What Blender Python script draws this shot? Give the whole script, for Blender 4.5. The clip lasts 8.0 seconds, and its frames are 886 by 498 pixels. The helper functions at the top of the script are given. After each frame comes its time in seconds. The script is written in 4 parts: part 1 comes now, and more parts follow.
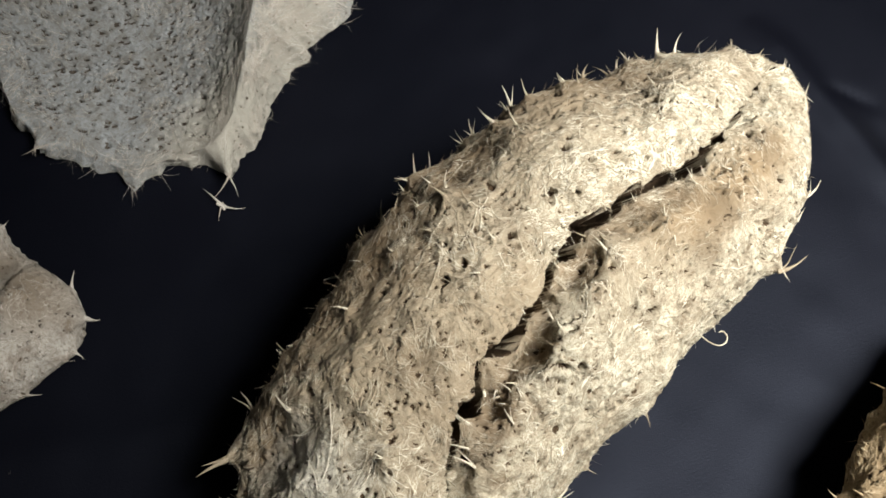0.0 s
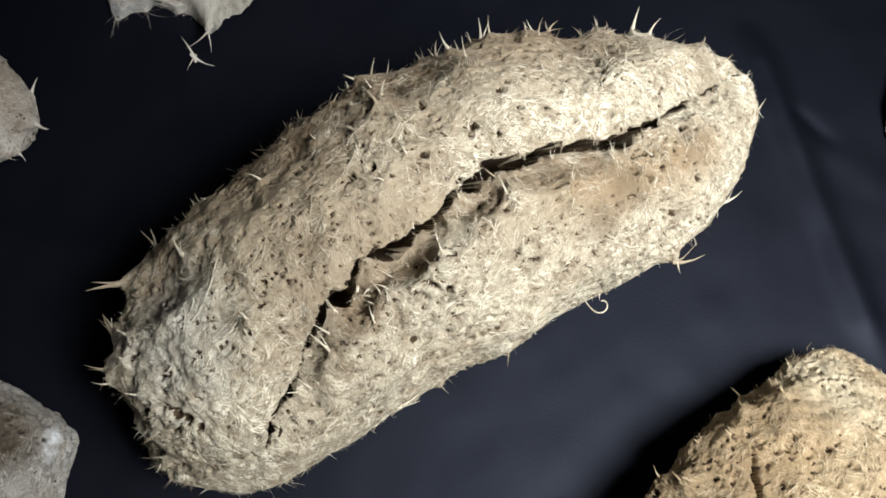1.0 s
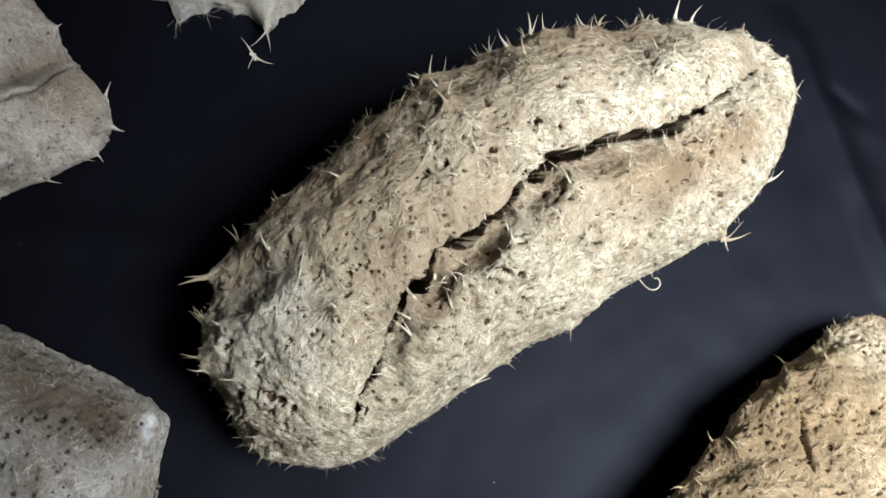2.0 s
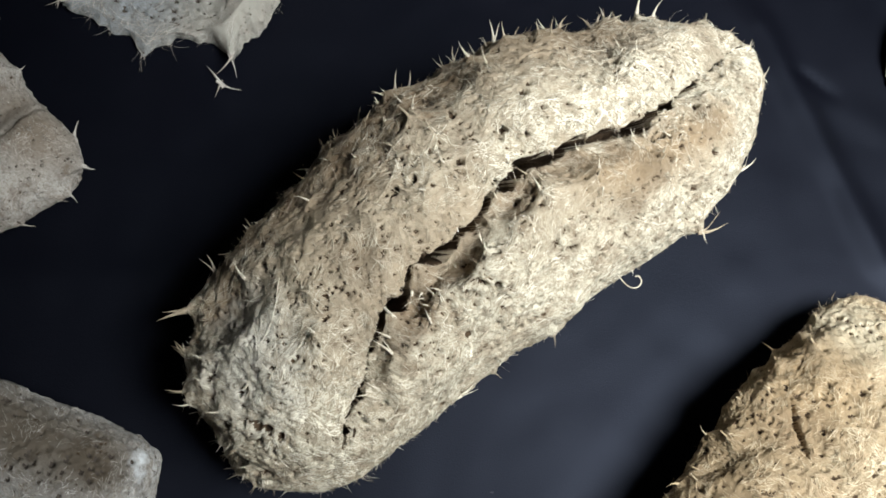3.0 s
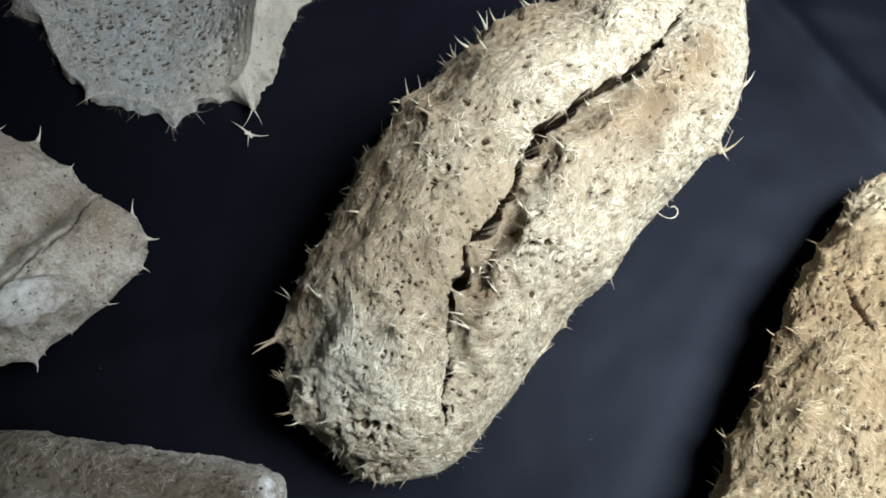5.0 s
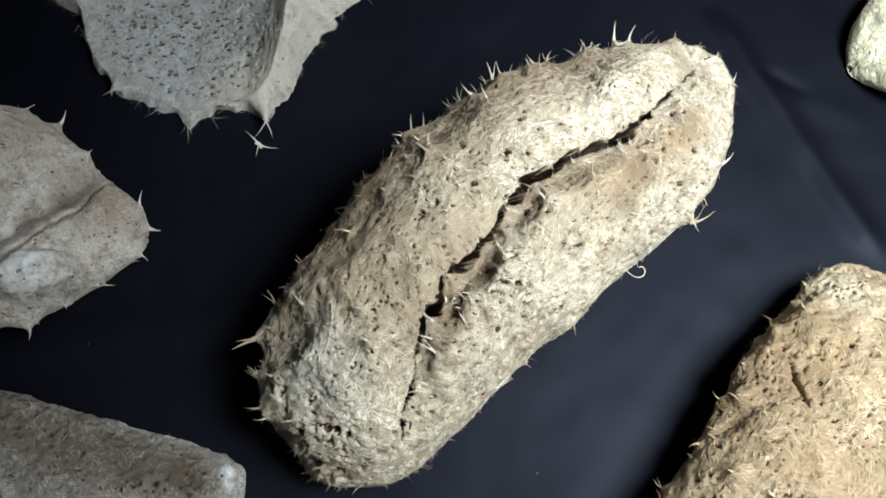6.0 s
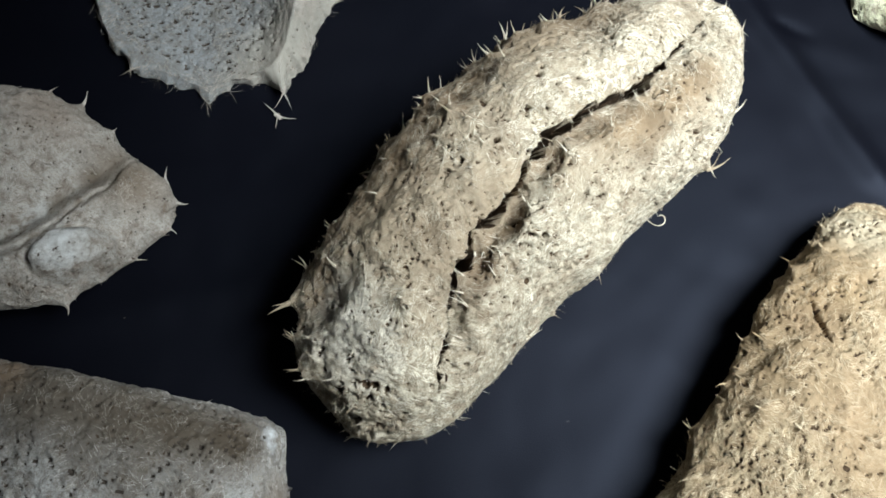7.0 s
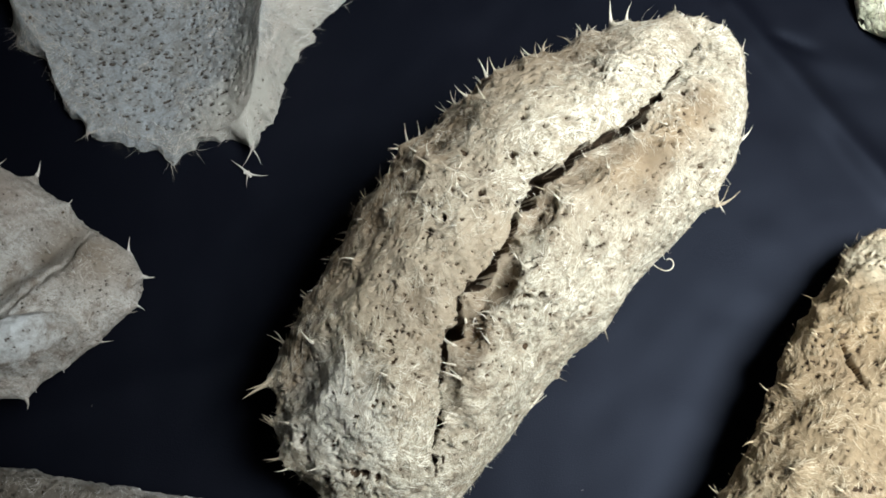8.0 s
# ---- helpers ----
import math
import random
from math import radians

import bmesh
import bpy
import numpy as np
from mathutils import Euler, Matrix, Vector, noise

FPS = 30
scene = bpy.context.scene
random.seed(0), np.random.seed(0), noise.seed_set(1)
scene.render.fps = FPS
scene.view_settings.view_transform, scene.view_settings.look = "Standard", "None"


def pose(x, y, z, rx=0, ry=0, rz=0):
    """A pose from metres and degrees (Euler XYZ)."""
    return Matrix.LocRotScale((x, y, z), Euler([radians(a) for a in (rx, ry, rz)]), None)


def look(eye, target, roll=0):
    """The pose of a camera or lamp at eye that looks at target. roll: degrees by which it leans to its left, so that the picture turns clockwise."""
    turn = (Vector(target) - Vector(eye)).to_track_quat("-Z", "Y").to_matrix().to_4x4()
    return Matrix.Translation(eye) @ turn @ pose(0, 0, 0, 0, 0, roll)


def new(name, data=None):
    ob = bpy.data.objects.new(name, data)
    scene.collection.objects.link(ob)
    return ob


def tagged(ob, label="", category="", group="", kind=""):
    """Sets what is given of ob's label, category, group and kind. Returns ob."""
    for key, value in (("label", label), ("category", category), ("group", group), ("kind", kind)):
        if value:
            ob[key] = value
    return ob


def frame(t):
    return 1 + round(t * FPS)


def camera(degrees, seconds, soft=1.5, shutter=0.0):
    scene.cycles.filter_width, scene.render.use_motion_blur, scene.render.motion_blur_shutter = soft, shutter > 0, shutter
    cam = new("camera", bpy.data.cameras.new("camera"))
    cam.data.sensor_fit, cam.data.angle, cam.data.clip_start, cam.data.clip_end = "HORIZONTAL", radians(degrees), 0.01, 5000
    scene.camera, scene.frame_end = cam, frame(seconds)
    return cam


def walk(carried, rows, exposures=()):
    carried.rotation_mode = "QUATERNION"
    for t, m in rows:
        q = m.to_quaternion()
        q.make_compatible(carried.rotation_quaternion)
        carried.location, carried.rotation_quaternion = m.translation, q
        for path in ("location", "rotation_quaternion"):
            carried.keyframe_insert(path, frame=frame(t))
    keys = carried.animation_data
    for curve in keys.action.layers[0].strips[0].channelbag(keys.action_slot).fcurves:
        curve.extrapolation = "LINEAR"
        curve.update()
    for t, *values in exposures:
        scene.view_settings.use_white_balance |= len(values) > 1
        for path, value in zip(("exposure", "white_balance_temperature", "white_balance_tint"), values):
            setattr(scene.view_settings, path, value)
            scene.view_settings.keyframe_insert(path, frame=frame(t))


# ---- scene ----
cam = camera(49.5, 8.0, soft=1.65)
PATH = [
    (0.0, pose(-0.0152, 0.0465, 0.3994, 23.97, -0.82, -3.40)),
    (0.5, pose(-0.0119, 0.0397, 0.4017, 21.14, -4.15, 7.01)),
    (1.0, pose(0.0203, 0.0367, 0.4199, 18.50, -6.30, 11.78)),
    (1.5, pose(0.0033, 0.0238, 0.4490, 16.16, -5.91, 11.12)),
    (1.7, pose(-0.0049, 0.0260, 0.4469, 16.37, -5.73, 10.84)),
    (2.8, pose(0.0007, 0.0400, 0.4391, 17.34, -4.33, 7.23)),
    (3.0, pose(0.0036, 0.0373, 0.4441, 17.27, -4.08, 6.02)),
    (3.5, pose(0.0038, 0.0294, 0.4642, 17.39, -2.35, 2.14)),
    (4.0, pose(0.0001, 0.0277, 0.4591, 17.42, -1.09, 0.67)),
    (4.5, pose(-0.0009, 0.0233, 0.4513, 17.73, 0.75, -3.27)),
    (5.0, pose(-0.0012, 0.0161, 0.4687, 18.18, 2.65, -7.00)),
    (5.2, pose(0.0092, 0.0162, 0.4847, 18.96, 2.47, -4.27)),
    (6.3, pose(0.0006, 0.0008, 0.4984, 20.15, -0.73, 0.38)),
    (6.5, pose(-0.0027, -0.0013, 0.4997, 19.25, -0.47, -0.05)),
    (7.0, pose(-0.0074, -0.0053, 0.5056, 18.58, 0.71, -2.29)),
    (7.5, pose(-0.0022, 0.0043, 0.4874, 19.29, 0.97, -1.99)),
    (8.0, pose(0.0021, 0.0247, 0.4713, 19.82, 2.22, -5.69)),
]
walk(cam, PATH, exposures=[(0.0, -0.10, 6850, 10), (0.5, -0.14, 6750, 10), (1.0, -0.22, 6450, 10), (1.7, -0.12, 6250, 10), (2.8, -0.15, 6250, 8), (4.0, -0.12, 6200, 8), (5.0, -0.04, 6100, 6), (8.0, -0.08, 6050, 6)])

# ---- world, light ----
U = 0.5  # the plan is drawn in units of half a metre

world = bpy.data.worlds.new("world")
scene.world = world
world.use_nodes = True
wn = world.node_tree.nodes
sky = wn.new("ShaderNodeTexSky")
sky.sky_type = "NISHITA"
sky.sun_disc = False
sky.sun_elevation, sky.sun_rotation = radians(40), radians(98)
wn["Background"].inputs["Strength"].default_value = 0.1
world.node_tree.links.new(sky.outputs["Color"], wn["Background"].inputs["Color"])


def window_light(name, eye, target, sx, sy, watts, colour, spread):
    data = bpy.data.lights.new(name, "AREA")
    data.shape, data.size, data.size_y = "RECTANGLE", sx, sy
    data.energy, data.color, data.spread = watts, colour, radians(spread)
    ob = new(name, data)
    ob.matrix_world = look(eye, target)
    return ob


WIN_X, WIN_Y, WIN_Z = 0.47, 0.02, 0.80      # the window's middle
WIN_W, WIN_H = 0.46, 0.44                    # its opening
window_light("window_daylight", (WIN_X - 0.005, WIN_Y, WIN_Z), (0.27, 0.22, 0.0), WIN_W - 0.06, WIN_H - 0.06, 5.6, (0.985, 0.982, 0.962), 70)


# ---- materials ----
def material(name):
    m = bpy.data.materials.new(name)
    m.use_nodes = True
    nt = m.node_tree
    return m, nt, nt.nodes["Principled BSDF"]


def node(nt, kind, **values):
    n = nt.nodes.new(kind)
    for key, value in values.items():
        if key in n.inputs:
            n.inputs[key].default_value = value
    return n


def ramp(nt, source, stops):
    r = nt.nodes.new("ShaderNodeValToRGB")
    els = r.color_ramp.elements
    while len(els) < len(stops):
        els.new(0.5)
    for e, (p, c) in zip(els, stops):
        e.position, e.color = p, (*c, 1.0)
    nt.links.new(source, r.inputs["Fac"])
    return r.outputs["Color"]


def mix(nt, fac, a, b, blend="MIX"):
    n = nt.nodes.new("ShaderNodeMix")
    n.data_type, n.blend_type = "RGBA", blend
    for sock, value in ((n.inputs[0], fac), (n.inputs[6], a), (n.inputs[7], b)):
        if isinstance(value, (int, float)):
            sock.default_value = value
        elif isinstance(value, tuple):
            sock.default_value = (*value, 1.0)
        else:
            nt.links.new(value, sock)
    return n.outputs[2]


def patchwork(nt, co, noise_out, base, patches):
    """Patches of other colour with ragged edges, at places of the body."""
    lk = nt.links
    for (px, py, pz), size, colour, strength in patches:
        dist = node(nt, "ShaderNodeVectorMath")
        dist.operation = "DISTANCE"
        lk.new(co, dist.inputs[0])
        dist.inputs[1].default_value = (px, py, pz)
        wob = nt.nodes.new("ShaderNodeMath")
        wob.operation = "MULTIPLY_ADD"
        lk.new(noise_out, wob.inputs[0])
        wob.inputs[1].default_value = size * 2.4
        lk.new(dist.outputs["Value"], wob.inputs[2])
        g = nt.nodes.new("ShaderNodeMapRange")
        lk.new(wob.outputs[0], g.inputs["Value"])
        g.inputs["From Min"].default_value, g.inputs["From Max"].default_value = size * 1.75, size * 3.0
        g.inputs["To Min"].default_value, g.inputs["To Max"].default_value = strength, 0.0
        base = mix(nt, g.outputs["Result"], base, colour)
    return base


def spongin(name, pale, tan, brown, pore_shade=(0.07, 0.045, 0.025), stain=0.5, pore_size=260.0, patches=()):
    """Dried matted sponge fibre: pale felt, tan stains; shade in small pores and fibre gaps is painted brown."""
    m, nt, bsdf = material(name)
    lk = nt.links
    co = nt.nodes.new("ShaderNodeTexCoord").outputs["Object"]
    big = node(nt, "ShaderNodeTexNoise", Scale=26.0, Detail=4.0, Roughness=0.62)
    mid = node(nt, "ShaderNodeTexNoise", Scale=150.0, Detail=5.0, Roughness=0.7)
    fine = node(nt, "ShaderNodeTexNoise", Scale=900.0, Detail=3.0, Roughness=0.7, Distortion=1.2)
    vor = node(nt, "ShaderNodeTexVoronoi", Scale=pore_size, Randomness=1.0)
    warp = node(nt, "ShaderNodeTexNoise", Scale=420.0, Detail=2.0)
    for n in (big, mid, fine, warp):
        lk.new(co, n.inputs["Vector"])
    jog = node(nt, "ShaderNodeVectorMath", Scale=0.004)
    jog.operation = "MULTIPLY_ADD"
    lk.new(warp.outputs["Color"], jog.inputs[0])
    jog.inputs[1].default_value = (0.004, 0.004, 0.004)
    lk.new(co, jog.inputs[2])
    lk.new(jog.outputs[0], vor.inputs["Vector"])
    base = mix(nt, ramp(nt, big.outputs["Fac"], [(0.40, (0, 0, 0)), (0.66, (stain, stain, stain))]), pale, tan)
    base = mix(nt, ramp(nt, mid.outputs["Fac"], [(0.44, (0, 0, 0)), (0.68, (0.9, 0.9, 0.9))]), base, brown)
    base = mix(nt, ramp(nt, fine.outputs["Fac"], [(0.34, (0.75, 0.75, 0.75)), (0.52, (0, 0, 0))]), base, brown)
    base = patchwork(nt, co, mid.outputs["Fac"], base, patches)
    # dark dots put the shade inside small pores into the base colour
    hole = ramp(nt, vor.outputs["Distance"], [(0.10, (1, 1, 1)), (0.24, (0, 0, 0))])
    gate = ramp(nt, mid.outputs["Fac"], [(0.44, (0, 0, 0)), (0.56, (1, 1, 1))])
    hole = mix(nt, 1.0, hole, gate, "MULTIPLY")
    base = mix(nt, hole, base, pore_shade)
    lk.new(base, bsdf.inputs["Base Color"])
    bsdf.inputs["Roughness"].default_value = 0.92
    bsdf.inputs["Specular IOR Level"].default_value = 0.15
    h = mix(nt, 0.35, fine.outputs["Fac"], mid.outputs["Fac"])
    h = mix(nt, hole, h, (0.0, 0.0, 0.0))
    bump = node(nt, "ShaderNodeBump", Strength=0.9, Distance=0.0018)
    lk.new(h, bump.inputs["Height"])
    lk.new(bump.outputs["Normal"], bsdf.inputs["Normal"])
    return m


def fibre_material(name, pale, tan, patches=()):
    m, nt, bsdf = material(name)
    geo = nt.nodes.new("ShaderNodeNewGeometry")
    info = nt.nodes.new("ShaderNodeObjectInfo")
    add = nt.nodes.new("ShaderNodeMath")
    add.operation = "ADD"
    nt.links.new(geo.outputs["Random Per Island"], add.inputs[0])
    nt.links.new(info.outputs["Random"], add.inputs[1])
    fr = nt.nodes.new("ShaderNodeMath")
    fr.operation = "FRACT"
    nt.links.new(add.outputs[0], fr.inputs[0])
    col = ramp(nt, fr.outputs[0], [(0.0, tuple(c * 0.4 for c in tan)), (0.12, tuple(c * 0.7 for c in tan)), (0.30, tan), (0.58, pale), (1.0, tuple(min(1, c * 1.1) for c in pale))])
    co = nt.nodes.new("ShaderNodeTexCoord").outputs["Object"]
    n = node(nt, "ShaderNodeTexNoise", Scale=190.0, Detail=4.0, Roughness=0.65)
    nt.links.new(co, n.inputs["Vector"])
    col = mix(nt, ramp(nt, n.outputs["Fac"], [(0.44, (0, 0, 0)), (0.60, (0.85, 0.85, 0.85))]), col, tan)
    big = node(nt, "ShaderNodeTexNoise", Scale=26.0, Detail=4.0, Roughness=0.62)
    nt.links.new(co, big.inputs["Vector"])
    col = mix(nt, ramp(nt, big.outputs["Fac"], [(0.42, (0, 0, 0)), (0.68, (0.75, 0.75, 0.75))]), col, tan)
    rag = node(nt, "ShaderNodeTexNoise", Scale=150.0, Detail=5.0, Roughness=0.7)
    nt.links.new(co, rag.inputs["Vector"])
    col = patchwork(nt, co, rag.outputs["Fac"], col, [(c, size, colour, 0.55 * k) for c, size, colour, k in patches])
    nt.links.new(col, bsdf.inputs["Base Color"])
    bsdf.inputs["Roughness"].default_value = 0.75
    bsdf.inputs["Specular IOR Level"].default_value = 0.25
    return m


HOME = {"main": (0.05, 0.17), "ball": (-0.235, 0.19), "block": (-0.19, 0.055), "gold": (0.20, 0.07), "lime": (0.28, 0.32)}


def at(which, x, y, z):
    """A place of the plan, as seen from the middle of a thing."""
    return (x * U - HOME[which][0], y * U - HOME[which][1], z * U)


RUST, DUST, EARTH = (0.27, 0.195, 0.115), (0.52, 0.505, 0.45), (0.125, 0.105, 0.08)
CREAM, TAN, BROWN = (0.60, 0.56, 0.44), (0.36, 0.29, 0.20), (0.165, 0.12, 0.075)
def along(s, a, z):
    """A place of the long sponge, by its run from the foot and its offset."""
    return at("main", -0.09 + 0.712 * s - 0.702 * a, 0.13 + 0.702 * s + 0.712 * a, z)


MAIN_PATCHES = [(along(s, a, z), size, colour, k) for s, a, z, size, colour, k in (
    (0.480, -0.022, 0.17, 0.010, RUST, 0.75), (0.440, -0.018, 0.19, 0.011, RUST, 0.85), (0.400, -0.012, 0.20, 0.012, RUST, 0.85), (0.360, -0.006, 0.21, 0.011, RUST, 0.8),
    (0.325, 0.008, 0.21, 0.010, RUST, 0.75), (0.290, 0.012, 0.21, 0.008, TAN, 0.8), (0.255, 0.004, 0.21, 0.009, RUST, 0.6), (0.345, -0.035, 0.20, 0.006, BROWN, 0.6),
    (0.212, 0.006, 0.19, 0.010, (0.26, 0.195, 0.125), 1.0), (0.165, 0.001, 0.19, 0.008, (0.26, 0.195, 0.125), 1.0), (0.240, 0.092, 0.21, 0.016, TAN, 0.5), (0.180, 0.080, 0.22, 0.014, TAN, 0.55), (0.110, 0.055, 0.22, 0.013, TAN, 0.55), (0.300, 0.095, 0.20, 0.014, TAN, 0.6), (0.205, 0.105, 0.20, 0.009, BROWN, 0.7), (0.145, 0.062, 0.22, 0.008, BROWN, 0.6), (0.255, 0.070, 0.22, 0.007, BROWN, 0.6), (0.262, 0.016, 0.21, 0.006, BROWN, 0.7), (0.375, -0.020, 0.20, 0.006, BROWN, 0.6), (0.455, -0.012, 0.18, 0.006, BROWN, 0.6), (0.120, 0.012, 0.21, 0.010, BROWN, 0.55),
    (0.160, 0.030, 0.22, 0.010, BROWN, 0.5), (0.215, 0.045, 0.22, 0.012, TAN, 0.6), (0.085, 0.000, 0.20, 0.008, TAN, 0.7),
    # brown tissue of the left flank, painted stronger to stand in for its shade
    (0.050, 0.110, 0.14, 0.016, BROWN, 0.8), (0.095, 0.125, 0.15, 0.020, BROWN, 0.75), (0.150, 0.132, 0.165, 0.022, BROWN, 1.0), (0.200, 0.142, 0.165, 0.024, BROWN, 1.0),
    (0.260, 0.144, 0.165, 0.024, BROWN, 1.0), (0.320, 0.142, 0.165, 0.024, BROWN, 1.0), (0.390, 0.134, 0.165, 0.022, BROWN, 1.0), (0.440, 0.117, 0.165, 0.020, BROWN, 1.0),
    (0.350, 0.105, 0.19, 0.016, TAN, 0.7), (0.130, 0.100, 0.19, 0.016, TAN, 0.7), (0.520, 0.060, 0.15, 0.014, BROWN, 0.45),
    *((s, a - 0.012, 0.205, 0.0062, (0.21, 0.155, 0.10), 0.8) for s, a in ((0.132, 0.011), (0.155, 0.016), (0.180, 0.024), (0.225, 0.026), (0.250, 0.034), (0.275, 0.037), (0.300, 0.037), (0.330, 0.034), (0.365, 0.025))),
    *((s, a + 0.010, 0.215, 0.0060, TAN, 0.7) for s, a in ((0.132, 0.011), (0.160, 0.018), (0.190, 0.024), (0.215, 0.025), (0.240, 0.030))),
    (0.012, -0.020, 0.12, 0.007, BROWN, 0.4), (0.005, 0.020, 0.12, 0.006, BROWN, 0.3), (0.030, 0.060, 0.18, 0.020, DUST, 0.7))]
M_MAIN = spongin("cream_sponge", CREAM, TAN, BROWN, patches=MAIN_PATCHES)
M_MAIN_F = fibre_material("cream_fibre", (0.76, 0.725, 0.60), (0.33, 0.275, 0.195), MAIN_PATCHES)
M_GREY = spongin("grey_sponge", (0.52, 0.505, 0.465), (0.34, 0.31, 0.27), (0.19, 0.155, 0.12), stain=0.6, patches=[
    # the two smallest dark patches paint shade along the crease
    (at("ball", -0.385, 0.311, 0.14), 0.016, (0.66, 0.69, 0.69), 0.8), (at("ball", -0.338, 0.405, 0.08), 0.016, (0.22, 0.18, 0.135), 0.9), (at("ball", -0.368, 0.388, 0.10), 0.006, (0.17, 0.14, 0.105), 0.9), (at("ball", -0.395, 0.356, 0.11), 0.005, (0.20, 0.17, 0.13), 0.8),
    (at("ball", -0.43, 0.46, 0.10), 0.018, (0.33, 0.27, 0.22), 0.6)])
M_GREY_F = fibre_material("grey_fibre", (0.56, 0.54, 0.495), (0.40, 0.36, 0.31))
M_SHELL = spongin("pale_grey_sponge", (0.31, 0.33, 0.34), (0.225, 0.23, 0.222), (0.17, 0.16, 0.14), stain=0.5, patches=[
    # paler patches imitate light on the outer flap that faces the window
    ((0.075 * math.cos(a), 0.075 * math.sin(a), 0.014), 0.020, (0.38, 0.365, 0.315), 0.75) for a in (0.15, -0.15, -0.5, -0.85, -1.1)])
BLOCK_PATCHES = [(at("block", *place), size, colour, k) for place, size, colour, k in (
    ((-0.222, 0.122, 0.10), 0.0165, EARTH, 1.0), ((-0.270, 0.134, 0.10), 0.0170, EARTH, 1.0), ((-0.320, 0.146, 0.10), 0.019, EARTH, 0.95), ((-0.370, 0.158, 0.10), 0.018, EARTH, 0.8),
    ((-0.420, 0.172, 0.10), 0.022, EARTH, 0.9), ((-0.210, 0.124, 0.10), 0.010, (0.085, 0.068, 0.048), 0.9), ((-0.460, 0.200, 0.08), 0.014, (0.22, 0.15, 0.09), 0.7),
    ((-0.260, 0.065, 0.11), 0.009, EARTH, 0.7), ((-0.310, 0.080, 0.11), 0.009, EARTH, 0.7), ((-0.360, 0.100, 0.11), 0.009, EARTH, 0.5), ((-0.184, 0.055, 0.05), 0.014, (0.25, 0.21, 0.17), 0.8),
    # bluish-white highlight on the end's upper corner, painted as three patches
    ((-0.189, 0.135, 0.078), 0.0040, (0.82, 0.86, 0.88), 1.0), ((-0.181, 0.125, 0.074), 0.0048, (0.82, 0.86, 0.88), 1.0), ((-0.177, 0.112, 0.070), 0.0042, (0.82, 0.86, 0.88), 0.9))]
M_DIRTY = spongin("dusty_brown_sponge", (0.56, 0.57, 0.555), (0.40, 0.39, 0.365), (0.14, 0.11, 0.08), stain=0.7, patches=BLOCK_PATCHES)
M_DIRTY_F = fibre_material("dusty_fibre", (0.72, 0.715, 0.68), (0.36, 0.33, 0.28), BLOCK_PATCHES)
GOLD_PATCHES = [
    (at("gold", 0.40, 0.305, 0.10), 0.018, (0.60, 0.54, 0.40), 0.8), (at("gold", 0.35, 0.25, 0.12), 0.024, (0.30, 0.215, 0.12), 0.8), (at("gold", 0.36, 0.10, 0.13), 0.020, (0.34, 0.25, 0.15), 0.8), (at("gold", 0.29, 0.17, 0.10), 0.022, (0.26, 0.19, 0.11), 0.85), (at("gold", 0.335, 0.205, 0.13), 0.010, (0.24, 0.17, 0.10), 0.8), (at("gold", 0.44, 0.20, 0.16), 0.014, (0.36, 0.27, 0.16), 0.7), (at("gold", 0.355, 0.29, 0.09), 0.010, (0.30, 0.22, 0.13), 0.7)]
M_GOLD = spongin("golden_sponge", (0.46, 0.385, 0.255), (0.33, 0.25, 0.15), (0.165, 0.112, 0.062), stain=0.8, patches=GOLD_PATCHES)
M_GOLD_F = fibre_material("golden_fibre", (0.65, 0.57, 0.41), (0.34, 0.255, 0.155), GOLD_PATCHES)
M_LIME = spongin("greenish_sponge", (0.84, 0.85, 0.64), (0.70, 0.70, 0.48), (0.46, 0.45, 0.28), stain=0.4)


def cloth_material():
    m, nt, bsdf = material("navy_cloth")
    lk = nt.links
    co = nt.nodes.new("ShaderNodeTexCoord").outputs["Object"]
    n = node(nt, "ShaderNodeTexNoise", Scale=9.0, Detail=5.0, Roughness=0.6)
    weave = node(nt, "ShaderNodeTexNoise", Scale=1500.0, Detail=2.0)
    lk.new(co, n.inputs["Vector"])
    lk.new(co, weave.inputs["Vector"])
    col = ramp(nt, n.outputs["Fac"], [(0.35, (0.0008, 0.0010, 0.0024)), (0.65, (0.0017, 0.0018, 0.0036))])
    lk.new(col, bsdf.inputs["Base Color"])
    bsdf.inputs["Roughness"].default_value = 0.54
    bsdf.inputs["Specular IOR Level"].default_value = 0.168
    bsdf.inputs["Specular Tint"].default_value = (0.66, 0.75, 1.0, 1)
    bump = node(nt, "ShaderNodeBump", Strength=0.25, Distance=0.0004)
    lk.new(weave.outputs["Fac"], bump.inputs["Height"])
    lk.new(bump.outputs["Normal"], bsdf.inputs["Normal"])
    return m


def plaster_material():
    m, nt, bsdf = material("plaster")
    n = node(nt, "ShaderNodeTexNoise", Scale=6.0, Detail=6.0)
    nt.links.new(nt.nodes.new("ShaderNodeTexCoord").outputs["Object"], n.inputs["Vector"])
    nt.links.new(ramp(nt, n.outputs["Fac"], [(0.3, (0.13, 0.15, 0.185)), (0.7, (0.155, 0.175, 0.21))]), bsdf.inputs["Base Color"])
    bsdf.inputs["Roughness"].default_value = 0.9
    return m


M_CLOTH, M_WALL = cloth_material(), plaster_material()
# brown inner tissue, painted darker to stand in for shade in slits and pores
M_INNER = spongin("shaded_brown_inner_sponge", (0.115, 0.078, 0.048), (0.085, 0.057, 0.035), (0.05, 0.034, 0.021), stain=0.8)
# same for the grey sponges: pore walls with shade put into the colour
M_INNER_GREY = spongin("shaded_grey_inner_sponge", (0.10, 0.085, 0.07), (0.07, 0.055, 0.045), (0.04, 0.032, 0.026), stain=0.8)

# ---- mesh helpers ----


